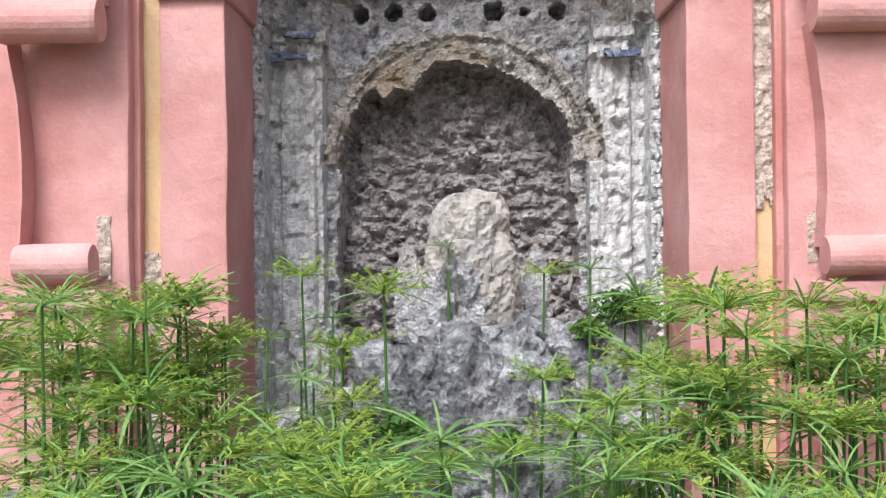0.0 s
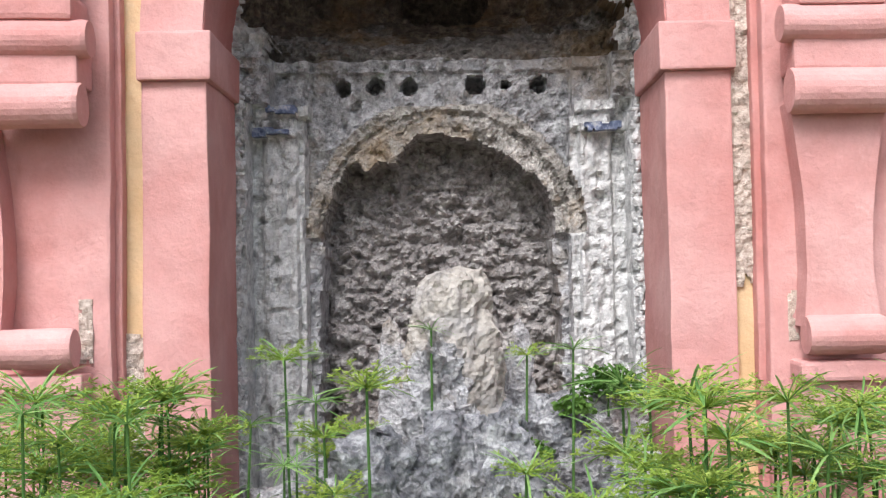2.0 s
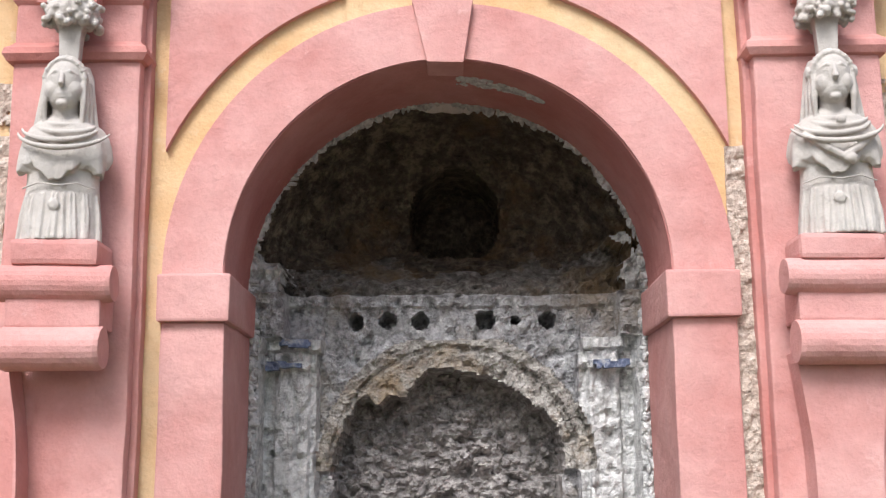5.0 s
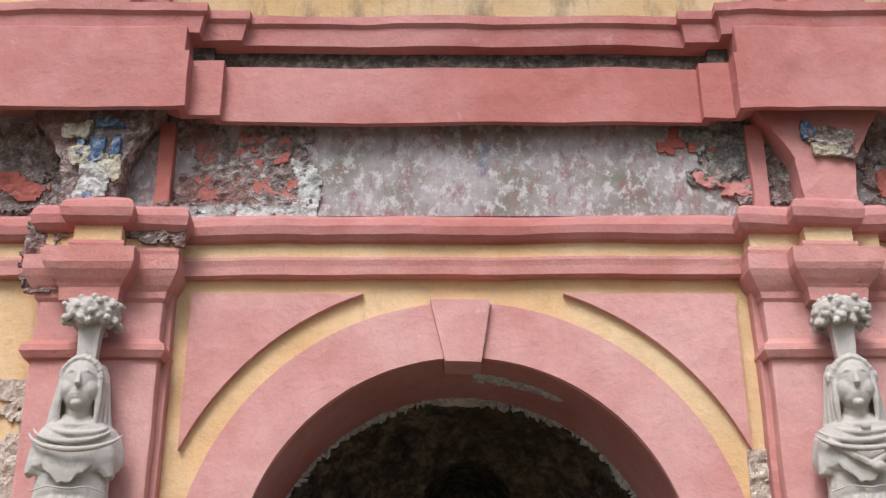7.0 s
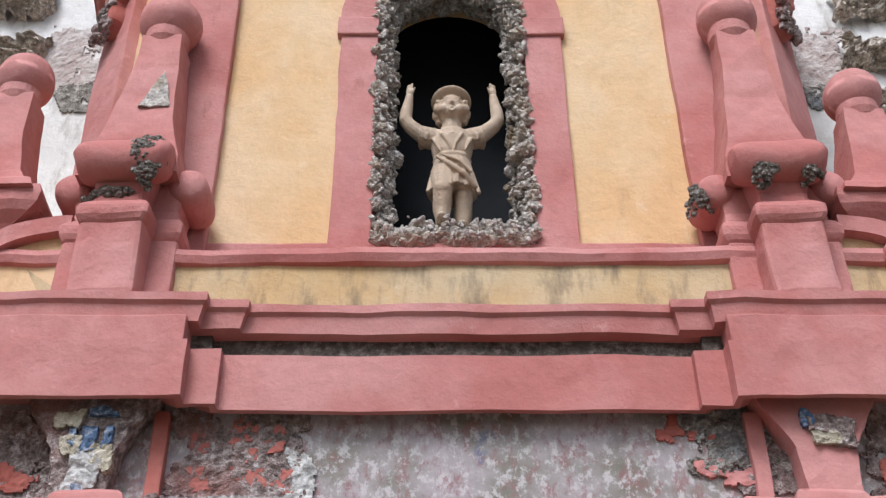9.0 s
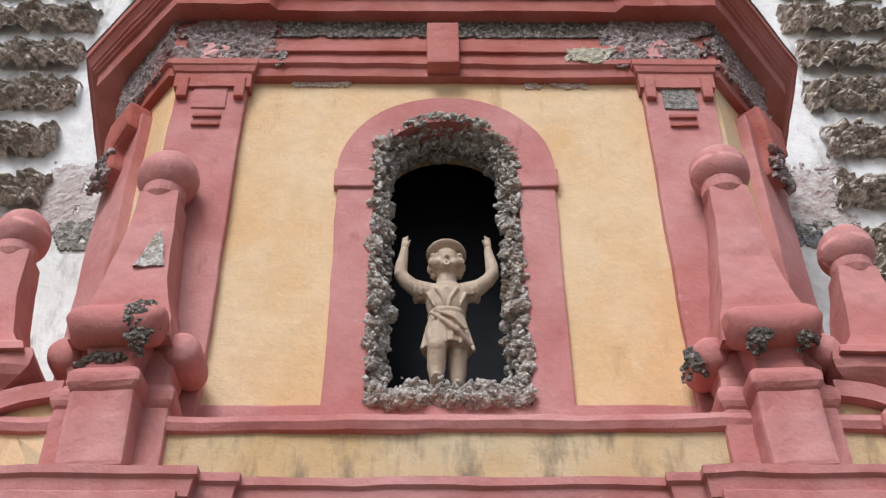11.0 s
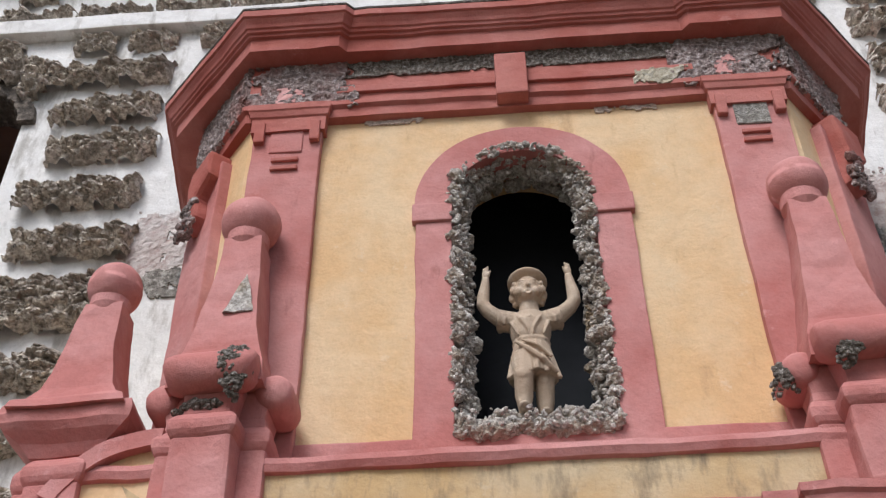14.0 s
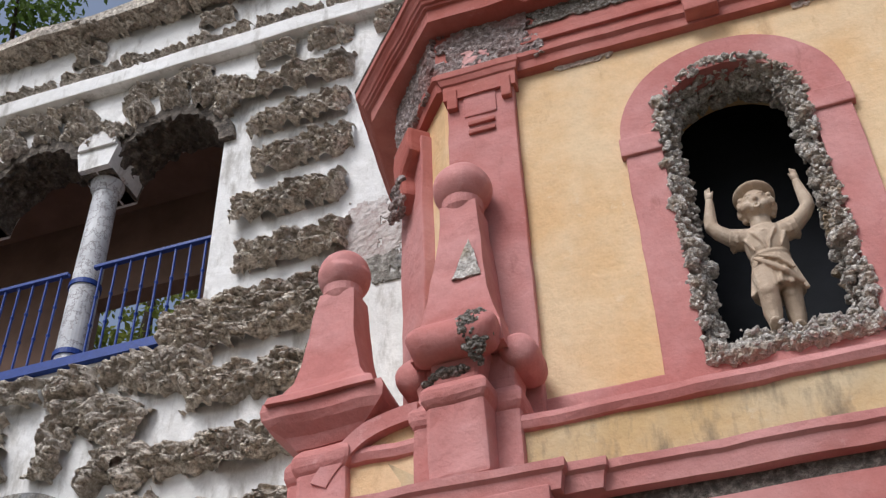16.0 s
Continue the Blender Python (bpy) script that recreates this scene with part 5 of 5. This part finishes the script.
    return sculpt("boy_statue", b, CLAY, "buff terracotta statue of a boy raising both arms", "statue", (0.0, 0.38, 5.775), 0.005)


boy()

# ---- gallery: column and railing ----
col = thing("gallery_column", "veined grey marble column with a plain capital", "column", at=(-5.59, 2.02, 0))
part("shaft", lathe([(0.15, 7.98), (0.15, 8.03), (0.13, 8.06), (0.13, 8.1), (0.128, 9.0), (0.115, 9.98), (0.125, 9.99), (0.125, 10.02)], 28), VEINED, col, smooth=False)
part("capital", lathe([(0.118, 10.0), (0.15, 10.05), (0.16, 10.12), (0.19, 10.14)], 28), VEINED, col)
part("gable", prism([(-0.2, 10.381), (0.2, 10.381), (0.2, 10.45), (0.0, 10.66), (-0.2, 10.45)], -0.29, 0.0), WHITE, col, "white gable-shaped stucco motif", bevel=0.01)
part("impost_block", prism([(-0.16, 10.13), (0.16, 10.13), (0.22, 10.38), (-0.22, 10.38)], -0.26, 0.25), WHITE, col, bevel=0.012, wobble=0.004)
part("iron_band", lathe([(0.132, 8.85), (0.142, 8.85), (0.142, 8.9), (0.132, 8.9)], 28), BLUE, col, "blue iron band")
part("iron_band", lathe([(0.135, 8.10), (0.145, 8.10), (0.145, 8.15), (0.135, 8.15)], 28), BLUE, col, "blue iron band")


def railing(x0, x1):
    r = thing("iron_railing", "blue painted wrought iron gallery railing", "railing", "gallery railings")
    y = 1.93
    part("top_rail", box(x0, x1, y - 0.025, y + 0.025, 8.99, 9.025), BLUE, r, bevel=0.006)
    part("bottom_rail", box(x0, x1, y - 0.02, y + 0.02, 8.04, 8.07), BLUE, r, bevel=0.005)
    n = int((x1 - x0) / 0.135)
    proto = None
    for i in range(n):
        x = x0 + (x1 - x0) * (i + 0.5) / n
        if proto is None:
            b = lathe([(0.012, 8.05), (0.012, 8.34), (0.021, 8.36), (0.012, 8.38), (0.012, 8.64), (0.021, 8.66), (0.012, 8.68), (0.012, 9.0)], 6)
            proto = part("bar", b, BLUE, r)
            proto.location = (x, y, 0)
        else:
            ob = new("bar", proto.data)
            ob.parent, ob.location = r, (x, y, 0)


railing(-5.46, -4.30)
railing(-7.0, -5.72)
railing(-8.6, -7.1)

# ---- fountain rocks in the arch ----
def boulder(label, at, prof, seed, rough, material, sx=1.0, sy=0.7, n=84, lean=0.0):
    b = bmesh.new()
    rows = []
    zs = []
    for (r0, z0), (r1, z1) in zip(prof, prof[1:]):
        m = max(2, int((z1 - z0) / 0.016))
        zs += [(r0 + (r1 - r0) * i / m, z0 + (z1 - z0) * i / m) for i in range(m)]
    zs.append(prof[-1])
    for r, z in zs:
        row = []
        for i in range(n):
            a = 2 * math.pi * i / n
            d = Vector((math.cos(a), math.sin(a), 0))
            p = Vector((d.x * r * sx, d.y * r * sy, z))
            q = p + Vector((seed, seed * 2, 0))
            k = rough * (1.6 * (noise.turbulence(Vector((q.x * 6, q.y * 6, q.z * 3.2)), 5, True) - 0.6) + 0.45 * noise.noise(q * 24) + 0.3 * noise.noise(q * 55) - 0.9 * max(0.0, noise.noise(q * 9) - 0.25))
            row.append(b.verts.new(p + d * k + Vector((lean * z, 0, 0.5 * k))))
        rows.append(row)
    for u, v in zip(rows, rows[1:]):
        for i in range(n):
            b.faces.new((u[i], u[(i + 1) % n], v[(i + 1) % n], v[i]))
    b.faces.new(rows[0][::-1]), b.faces.new(rows[-1])
    ob = finish(b, "boulder", material)
    ob.location = at
    return tagged(ob, label, "rock", "fountain rocks")


ROCKW = stone("pale_limestone", (0.24, 0.215, 0.185), (0.42, 0.385, 0.34), (0.56, 0.525, 0.47), 12, 0.8, 0.03, (0.33, 0.32, 0.32))
ROCKG = stone("grey_limestone", (0.08, 0.08, 0.086), (0.33, 0.33, 0.345), (0.80, 0.80, 0.80), 13, 1.0, 0.05, (0.20, 0.18, 0.155))
boulder("tall pale limestone standing in the arch", (0.045, 0.25, 0), [(0.30, 0.0), (0.27, 0.7), (0.22, 1.2), (0.185, 1.5), (0.155, 1.66), (0.11, 1.735), (0.02, 1.755)], 5.0, 0.035, ROCKW, 1.0, 0.8)
boulder("grey weathered rock beside the plants", (-0.19, -0.72, 0), [(0.26, 0.0), (0.24, 0.6), (0.19, 0.95), (0.13, 1.18), (0.07, 1.25), (0.01, 1.27)], 9.0, 0.055, ROCKG, 0.95, 0.8)
boulder("grey and white weathered rock", (0.06, -0.62, 0), [(0.30, 0.0), (0.27, 0.6), (0.22, 1.0), (0.16, 1.2), (0.09, 1.29), (0.01, 1.30)], 15.0, 0.06, ROCKG, 1.0, 0.8)
boulder("grey and white weathered rock peak", (0.20, -0.70, 0), [(0.24, 0.0), (0.20, 0.7), (0.15, 1.05), (0.09, 1.26), (0.045, 1.33), (0.01, 1.34)], 21.0, 0.05, ROCKG, 0.9, 0.8)
boulder("encrusted dark grey rock", (-0.02, -0.05, 0), [(0.3, 0.0), (0.22, 0.9), (0.16, 1.25), (0.10, 1.46), (0.01, 1.53)], 27.0, 0.08, GROTTO, 1.0, 0.8)
for k, (x, y, z, r) in enumerate(((0.42, 0.4, 1.24, 0.17), (0.66, 0.42, 1.26, 0.14), (0.55, 0.2, 1.1, 0.17), (0.74, 0.2, 1.05, 0.13), (-0.5, 0.45, 0.98, 0.16), (-0.70, 0.35, 0.9, 0.13), (-0.35, 0.3, 1.1, 0.13), (0.36, -0.1, 0.92, 0.14), (-0.42, -0.1, 0.8, 0.16))):
    boulder("grey stone slab of the rock bank", (x, y, 0), [(r * 1.25, 0.0), (r * 1.1, z - 0.35), (r, z - 0.1), (r * 0.6, z), (0.02, z + 0.015)], 40 + 7.3 * k, 0.06, GROTTO if k % 2 else ROCKG, 1.0, 0.9, 40)
for x, z, ln in ((-0.17, 1.57, -0.02), (0.27, 1.55, 0.03)):
    boulder("thin upright grey stone shard behind the limestone", (x, 0.52, 0), [(0.09, 0.0), (0.085, 1.1), (0.065, z - 0.15), (0.03, z - 0.04), (0.006, z)], 60 + x, 0.02, GROTTO, 1.0, 0.6, 28, ln)
for s in (-1, 1):
    boulder("grey rough stone at the foot of the pier", (s * 1.35, -0.05, 0), [(0.42, 0.0), (0.38, 0.45), (0.3, 0.66), (0.05, 0.72)], 80 + s, 0.07, ROCKG, 1.2, 0.6)

# ---- papyrus in the bed ----
def blade(length, width, lift, droop):
    """One long grass-like leaf from the origin along x, folded along its middle."""
    b = bmesh.new()
    rows = []
    n = 6
    for i in range(n + 1):
        u = i / n
        w = width * (0.35 + 1.1 * u) * (1 - u) ** 0.6 * 1.15
        x, z = length * u, length * (lift * u - droop * u * u)
        rows.append([b.verts.new((x, -w, z + 0.25 * w)), b.verts.new((x, 0, z)), b.verts.new((x, w, z + 0.25 * w))])
    for p, q in zip(rows, rows[1:]):
        b.faces.new((p[0], q[0], q[1], p[1]))
        b.faces.new((p[1], q[1], q[2], p[2]))
    me = bpy.data.meshes.new("leaf")
    b.to_mesh(me)
    b.free()
    me.materials.append(LEAF)
    return me


random.seed(21)
BLADES = [blade(1.0, w, l, d) for w, l, d in ((0.034, 0.34, 0.34), (0.030, 0.50, 0.28), (0.037, 0.16, 0.26), (0.030, 0.75, 0.42), (0.034, 0.08, 0.34))]


def flower_mesh(seed):
    random.seed(seed)
    b = bmesh.new()
    for i in range(46):
        a, el, ln = random.uniform(0, 6.28), random.uniform(0.05, 0.9), random.uniform(0.25, 0.75)
        tip = Vector((math.cos(a) * math.cos(el), math.sin(a) * math.cos(el), math.sin(el))) * ln
        tube([(0, 0, 0), tip], [0.008, 0.006], 3, b)
        for j in range(5):
            p = tip + Vector((random.uniform(-1, 1), random.uniform(-1, 1), random.uniform(-0.6, 0.8))) * 0.10
            tube([tip, p], [0.007, 0.014], 3, b)
    me = bpy.data.meshes.new("flower_head")
    b.to_mesh(me)
    b.free()
    me.materials.append(FLOWER)
    return me


FLOWERS = [flower_mesh(i) for i in range(3)]


def papyrus(x, y, z, size, leaves, flowering, lean=(0.0, 0.0), tip=None, foot=0.0):
    p = thing("papyrus_plant", "green umbrella papyrus with " + ("feathery yellowish flower head" if flowering else "a star of narrow leaves"), "plant", "papyrus in the bed", at=(x, y, foot))
    h = z - foot
    bx, by = -lean[0] * h, -lean[1] * h
    b = tube([(bx, by, 0), (bx * 0.6, by * 0.6, h * 0.35), (bx * 0.2, by * 0.2, h * 0.7), (0, 0, h)], [0.007, 0.006, 0.005, 0.004], 6)
    part("stalk", b, STALK, p)
    tilt = Euler((random.uniform(-0.2, 0.2), random.uniform(-0.2, 0.2), 0)) if tip is None else Euler(tip)
    a0 = random.uniform(0, 6.28)
    for i in range(leaves):
        ob = new("leaf", random.choice(BLADES))
        ob.parent = p
        k = size * random.uniform(0.75, 1.1)
        ob.matrix_basis = Matrix.Translation((0, 0, h)) @ tilt.to_matrix().to_4x4() @ Euler((random.uniform(-0.5, 0.5), random.uniform(-0.25, 0.15), a0 + 2 * math.pi * i / leaves + random.uniform(-0.12, 0.12))).to_matrix().to_4x4() @ Matrix.Diagonal((k, k, k, 1))
    if flowering:
        ob = new("flower_head", random.choice(FLOWERS))
        ob.parent = p
        k = size * 1.1
        ob.matrix_basis = Matrix.Translation((0, 0, h)) @ Matrix.Diagonal((k, k, k * 0.7, 1))
    return p


random.seed(31)
for i in range(34):
    papyrus(random.uniform(-1.0, -0.15), random.uniform(-1.9, -1.15), random.uniform(0.80, 1.02), random.uniform(0.16, 0.23), random.randint(19, 27), random.random() < 0.3, (random.uniform(-0.1, 0.1), random.uniform(-0.1, 0.1)))
for i in range(12):
    papyrus(random.uniform(0.3, 0.8), random.uniform(-1.7, -1.0), random.uniform(0.95, 1.15), random.uniform(0.15, 0.2), random.randint(19, 27), random.random() < 0.8, (random.uniform(-0.1, 0.1), random.uniform(-0.1, 0.1)))
random.seed(33)
for i in range(47):
    papyrus(random.uniform(-1.7, -0.68), random.uniform(-1.5, -0.6), random.uniform(1.08, 1.40), random.uniform(0.15, 0.22), random.randint(19, 27), random.random() < 0.8, (random.uniform(-0.08, 0.08), random.uniform(-0.08, 0.08)))
for i in range(49):
    papyrus(random.uniform(0.55, 1.7), random.uniform(-1.5, -0.6), random.uniform(1.05, 1.38), random.uniform(0.15, 0.22), random.randint(19, 27), random.random() < 0.8, (random.uniform(-0.08, 0.08), random.uniform(-0.08, 0.08)))
for i in range(64):
    papyrus(random.uniform(-1.15, 1.2), random.uniform(-2.0, -1.1), random.uniform(0.82, 1.08), random.uniform(0.15, 0.22), random.randint(19, 27), random.random() < 0.5, (random.uniform(-0.1, 0.1), random.uniform(-0.1, 0.1)))
for i in range(20):
    papyrus(random.uniform(-1.7, 1.7), random.uniform(-0.9, -0.25), random.uniform(0.85, 1.15), random.uniform(0.12, 0.17), random.randint(12, 18), random.random() < 0.2, (random.uniform(-0.1, 0.1), random.uniform(-0.1, 0.1)))
for x, y, z, sz, fl in ((-0.53, -0.25, 1.44, 0.16, True), (0.47, -0.1, 1.45, 0.17, False), (-0.42, -0.3, 1.30, 0.16, False), (-0.20, -0.95, 1.40, 0.17, True), (-0.66, -0.9, 1.27, 0.17, True), (-0.36, -0.6, 1.22, 0.15, True), (-0.5, -0.5, 1.12, 0.15, False), (-0.3, -0.3, 1.16, 0.14, False), (0.3, -0.2, 1.44, 0.1, True), (-0.03, -0.15, 1.53, 0.09, False), (-0.78, -0.8, 1.05, 0.15, False), (0.24, -1.0, 1.16, 0.14, True), (0.55, -1.1, 1.18, 0.15, True)):
    papyrus(x, y, z, sz, 15, fl, (random.uniform(-0.05, 0.05), 0.0))


random.seed(57)
for i in range(14):
    papyrus(random.uniform(-0.80, -0.25), random.uniform(-0.95, -0.35), random.uniform(0.88, 1.26), random.uniform(0.11, 0.16), random.randint(15, 20), random.random() < 0.5, (random.uniform(-0.08, 0.08), random.uniform(-0.05, 0.05)))


def weed(x, y, z, r, n, seed):
    random.seed(seed)
    w = thing("fern_clump", "small bright green fern clump on the rocks", "plant", "ferns", at=(x, y, z))
    b = bmesh.new()
    for i in range(n):
        a, el = random.uniform(0, 6.28), random.uniform(-0.2, 1.3)
        c = Vector((math.cos(a) * math.cos(el), math.sin(a) * math.cos(el) * 0.6, math.sin(el) * 0.7)) * r * random.uniform(0.3, 1.0)
        s = random.uniform(0.008, 0.018)
        q = Euler((random.uniform(-1, 1), random.uniform(-1, 1), random.uniform(0, 6.28))).to_matrix()
        b.faces.new([b.verts.new(c + q @ Vector(v) * s) for v in ((-1, 0, 0), (0, -0.7, 0.1), (1, 0, 0), (0, 0.7, 0.1))])
    part("fronds", b, FERN, w)
    part("stem", tube([(0, 0, -0.10), (0, 0, r * 0.2)], [0.005, 0.003], 5), STALK, w)


weed(0.64, 0.28, 1.27, 0.15, 700, 1)
weed(0.50, 0.2, 1.20, 0.09, 260, 2)
weed(-0.15, -0.95, 1.0, 0.10, 200, 3)
weed(0.14, -0.9, 0.95, 0.08, 140, 4)
weed(0.32, -0.1, 1.08, 0.09, 200, 5)


# ---- trees beyond the gallery ----
def tree(x, y, h, cz, r, leaves, seed, label):
    random.seed(seed)
    t = thing("tree", label, "tree", "garden trees", at=(x, y, 0))
    b = tube([(0, 0, 0), (0.2, 0.1, h * 0.4), (0.0, 0.2, h * 0.75), (0.3, 0, h)], [0.35, 0.28, 0.16, 0.04], 10)
    for i in range(12):
        a, u = random.uniform(0, 6.28), random.uniform(0.5, 0.9)
        s = Vector((0.1, 0.15, h * u))
        tube([s, s + Vector((math.cos(a) * r * 0.4, math.sin(a) * r * 0.4, r * 0.3)), s + Vector((math.cos(a) * r * 0.85, math.sin(a) * r * 0.85, r * 0.45))], [0.10, 0.06, 0.02], 6, b)
    part("trunk", b, BARK, t)
    c = bmesh.new()
    for k in range(60):
        d = Vector((random.gauss(0, 1), random.gauss(0, 1), random.gauss(0, 0.8))).normalized() * r * random.uniform(0.35, 1.0)
        cc, cr = Vector((0.1, 0.1, cz)) + d, random.uniform(0.3, 0.6)
        for i in range(leaves // 60):
            p = cc + Vector((random.gauss(0, 1), random.gauss(0, 1), random.gauss(0, 0.7))) * cr * 0.5
            s = random.uniform(0.05, 0.11)
            q = Euler((random.uniform(-1.2, 1.2), random.uniform(-1.2, 1.2), random.uniform(0, 6.28))).to_matrix()
            c.faces.new([c.verts.new(p + q @ Vector(v) * s) for v in ((-1, 0, 0), (0, -0.5, 0.1), (1, 0, 0), (0, 0.5, 0.1))])
    part("crown", c, FOLIAGE, t)


tree(-9.8, 8.6, 16.0, 14.3, 2.6, 5400, 51, "tall broadleaf tree with loose green crown behind the gallery")
tree(-12.5, 6.8, 21.0, 19.8, 3.0, 4200, 52, "tall broadleaf tree with open crown against the sky")
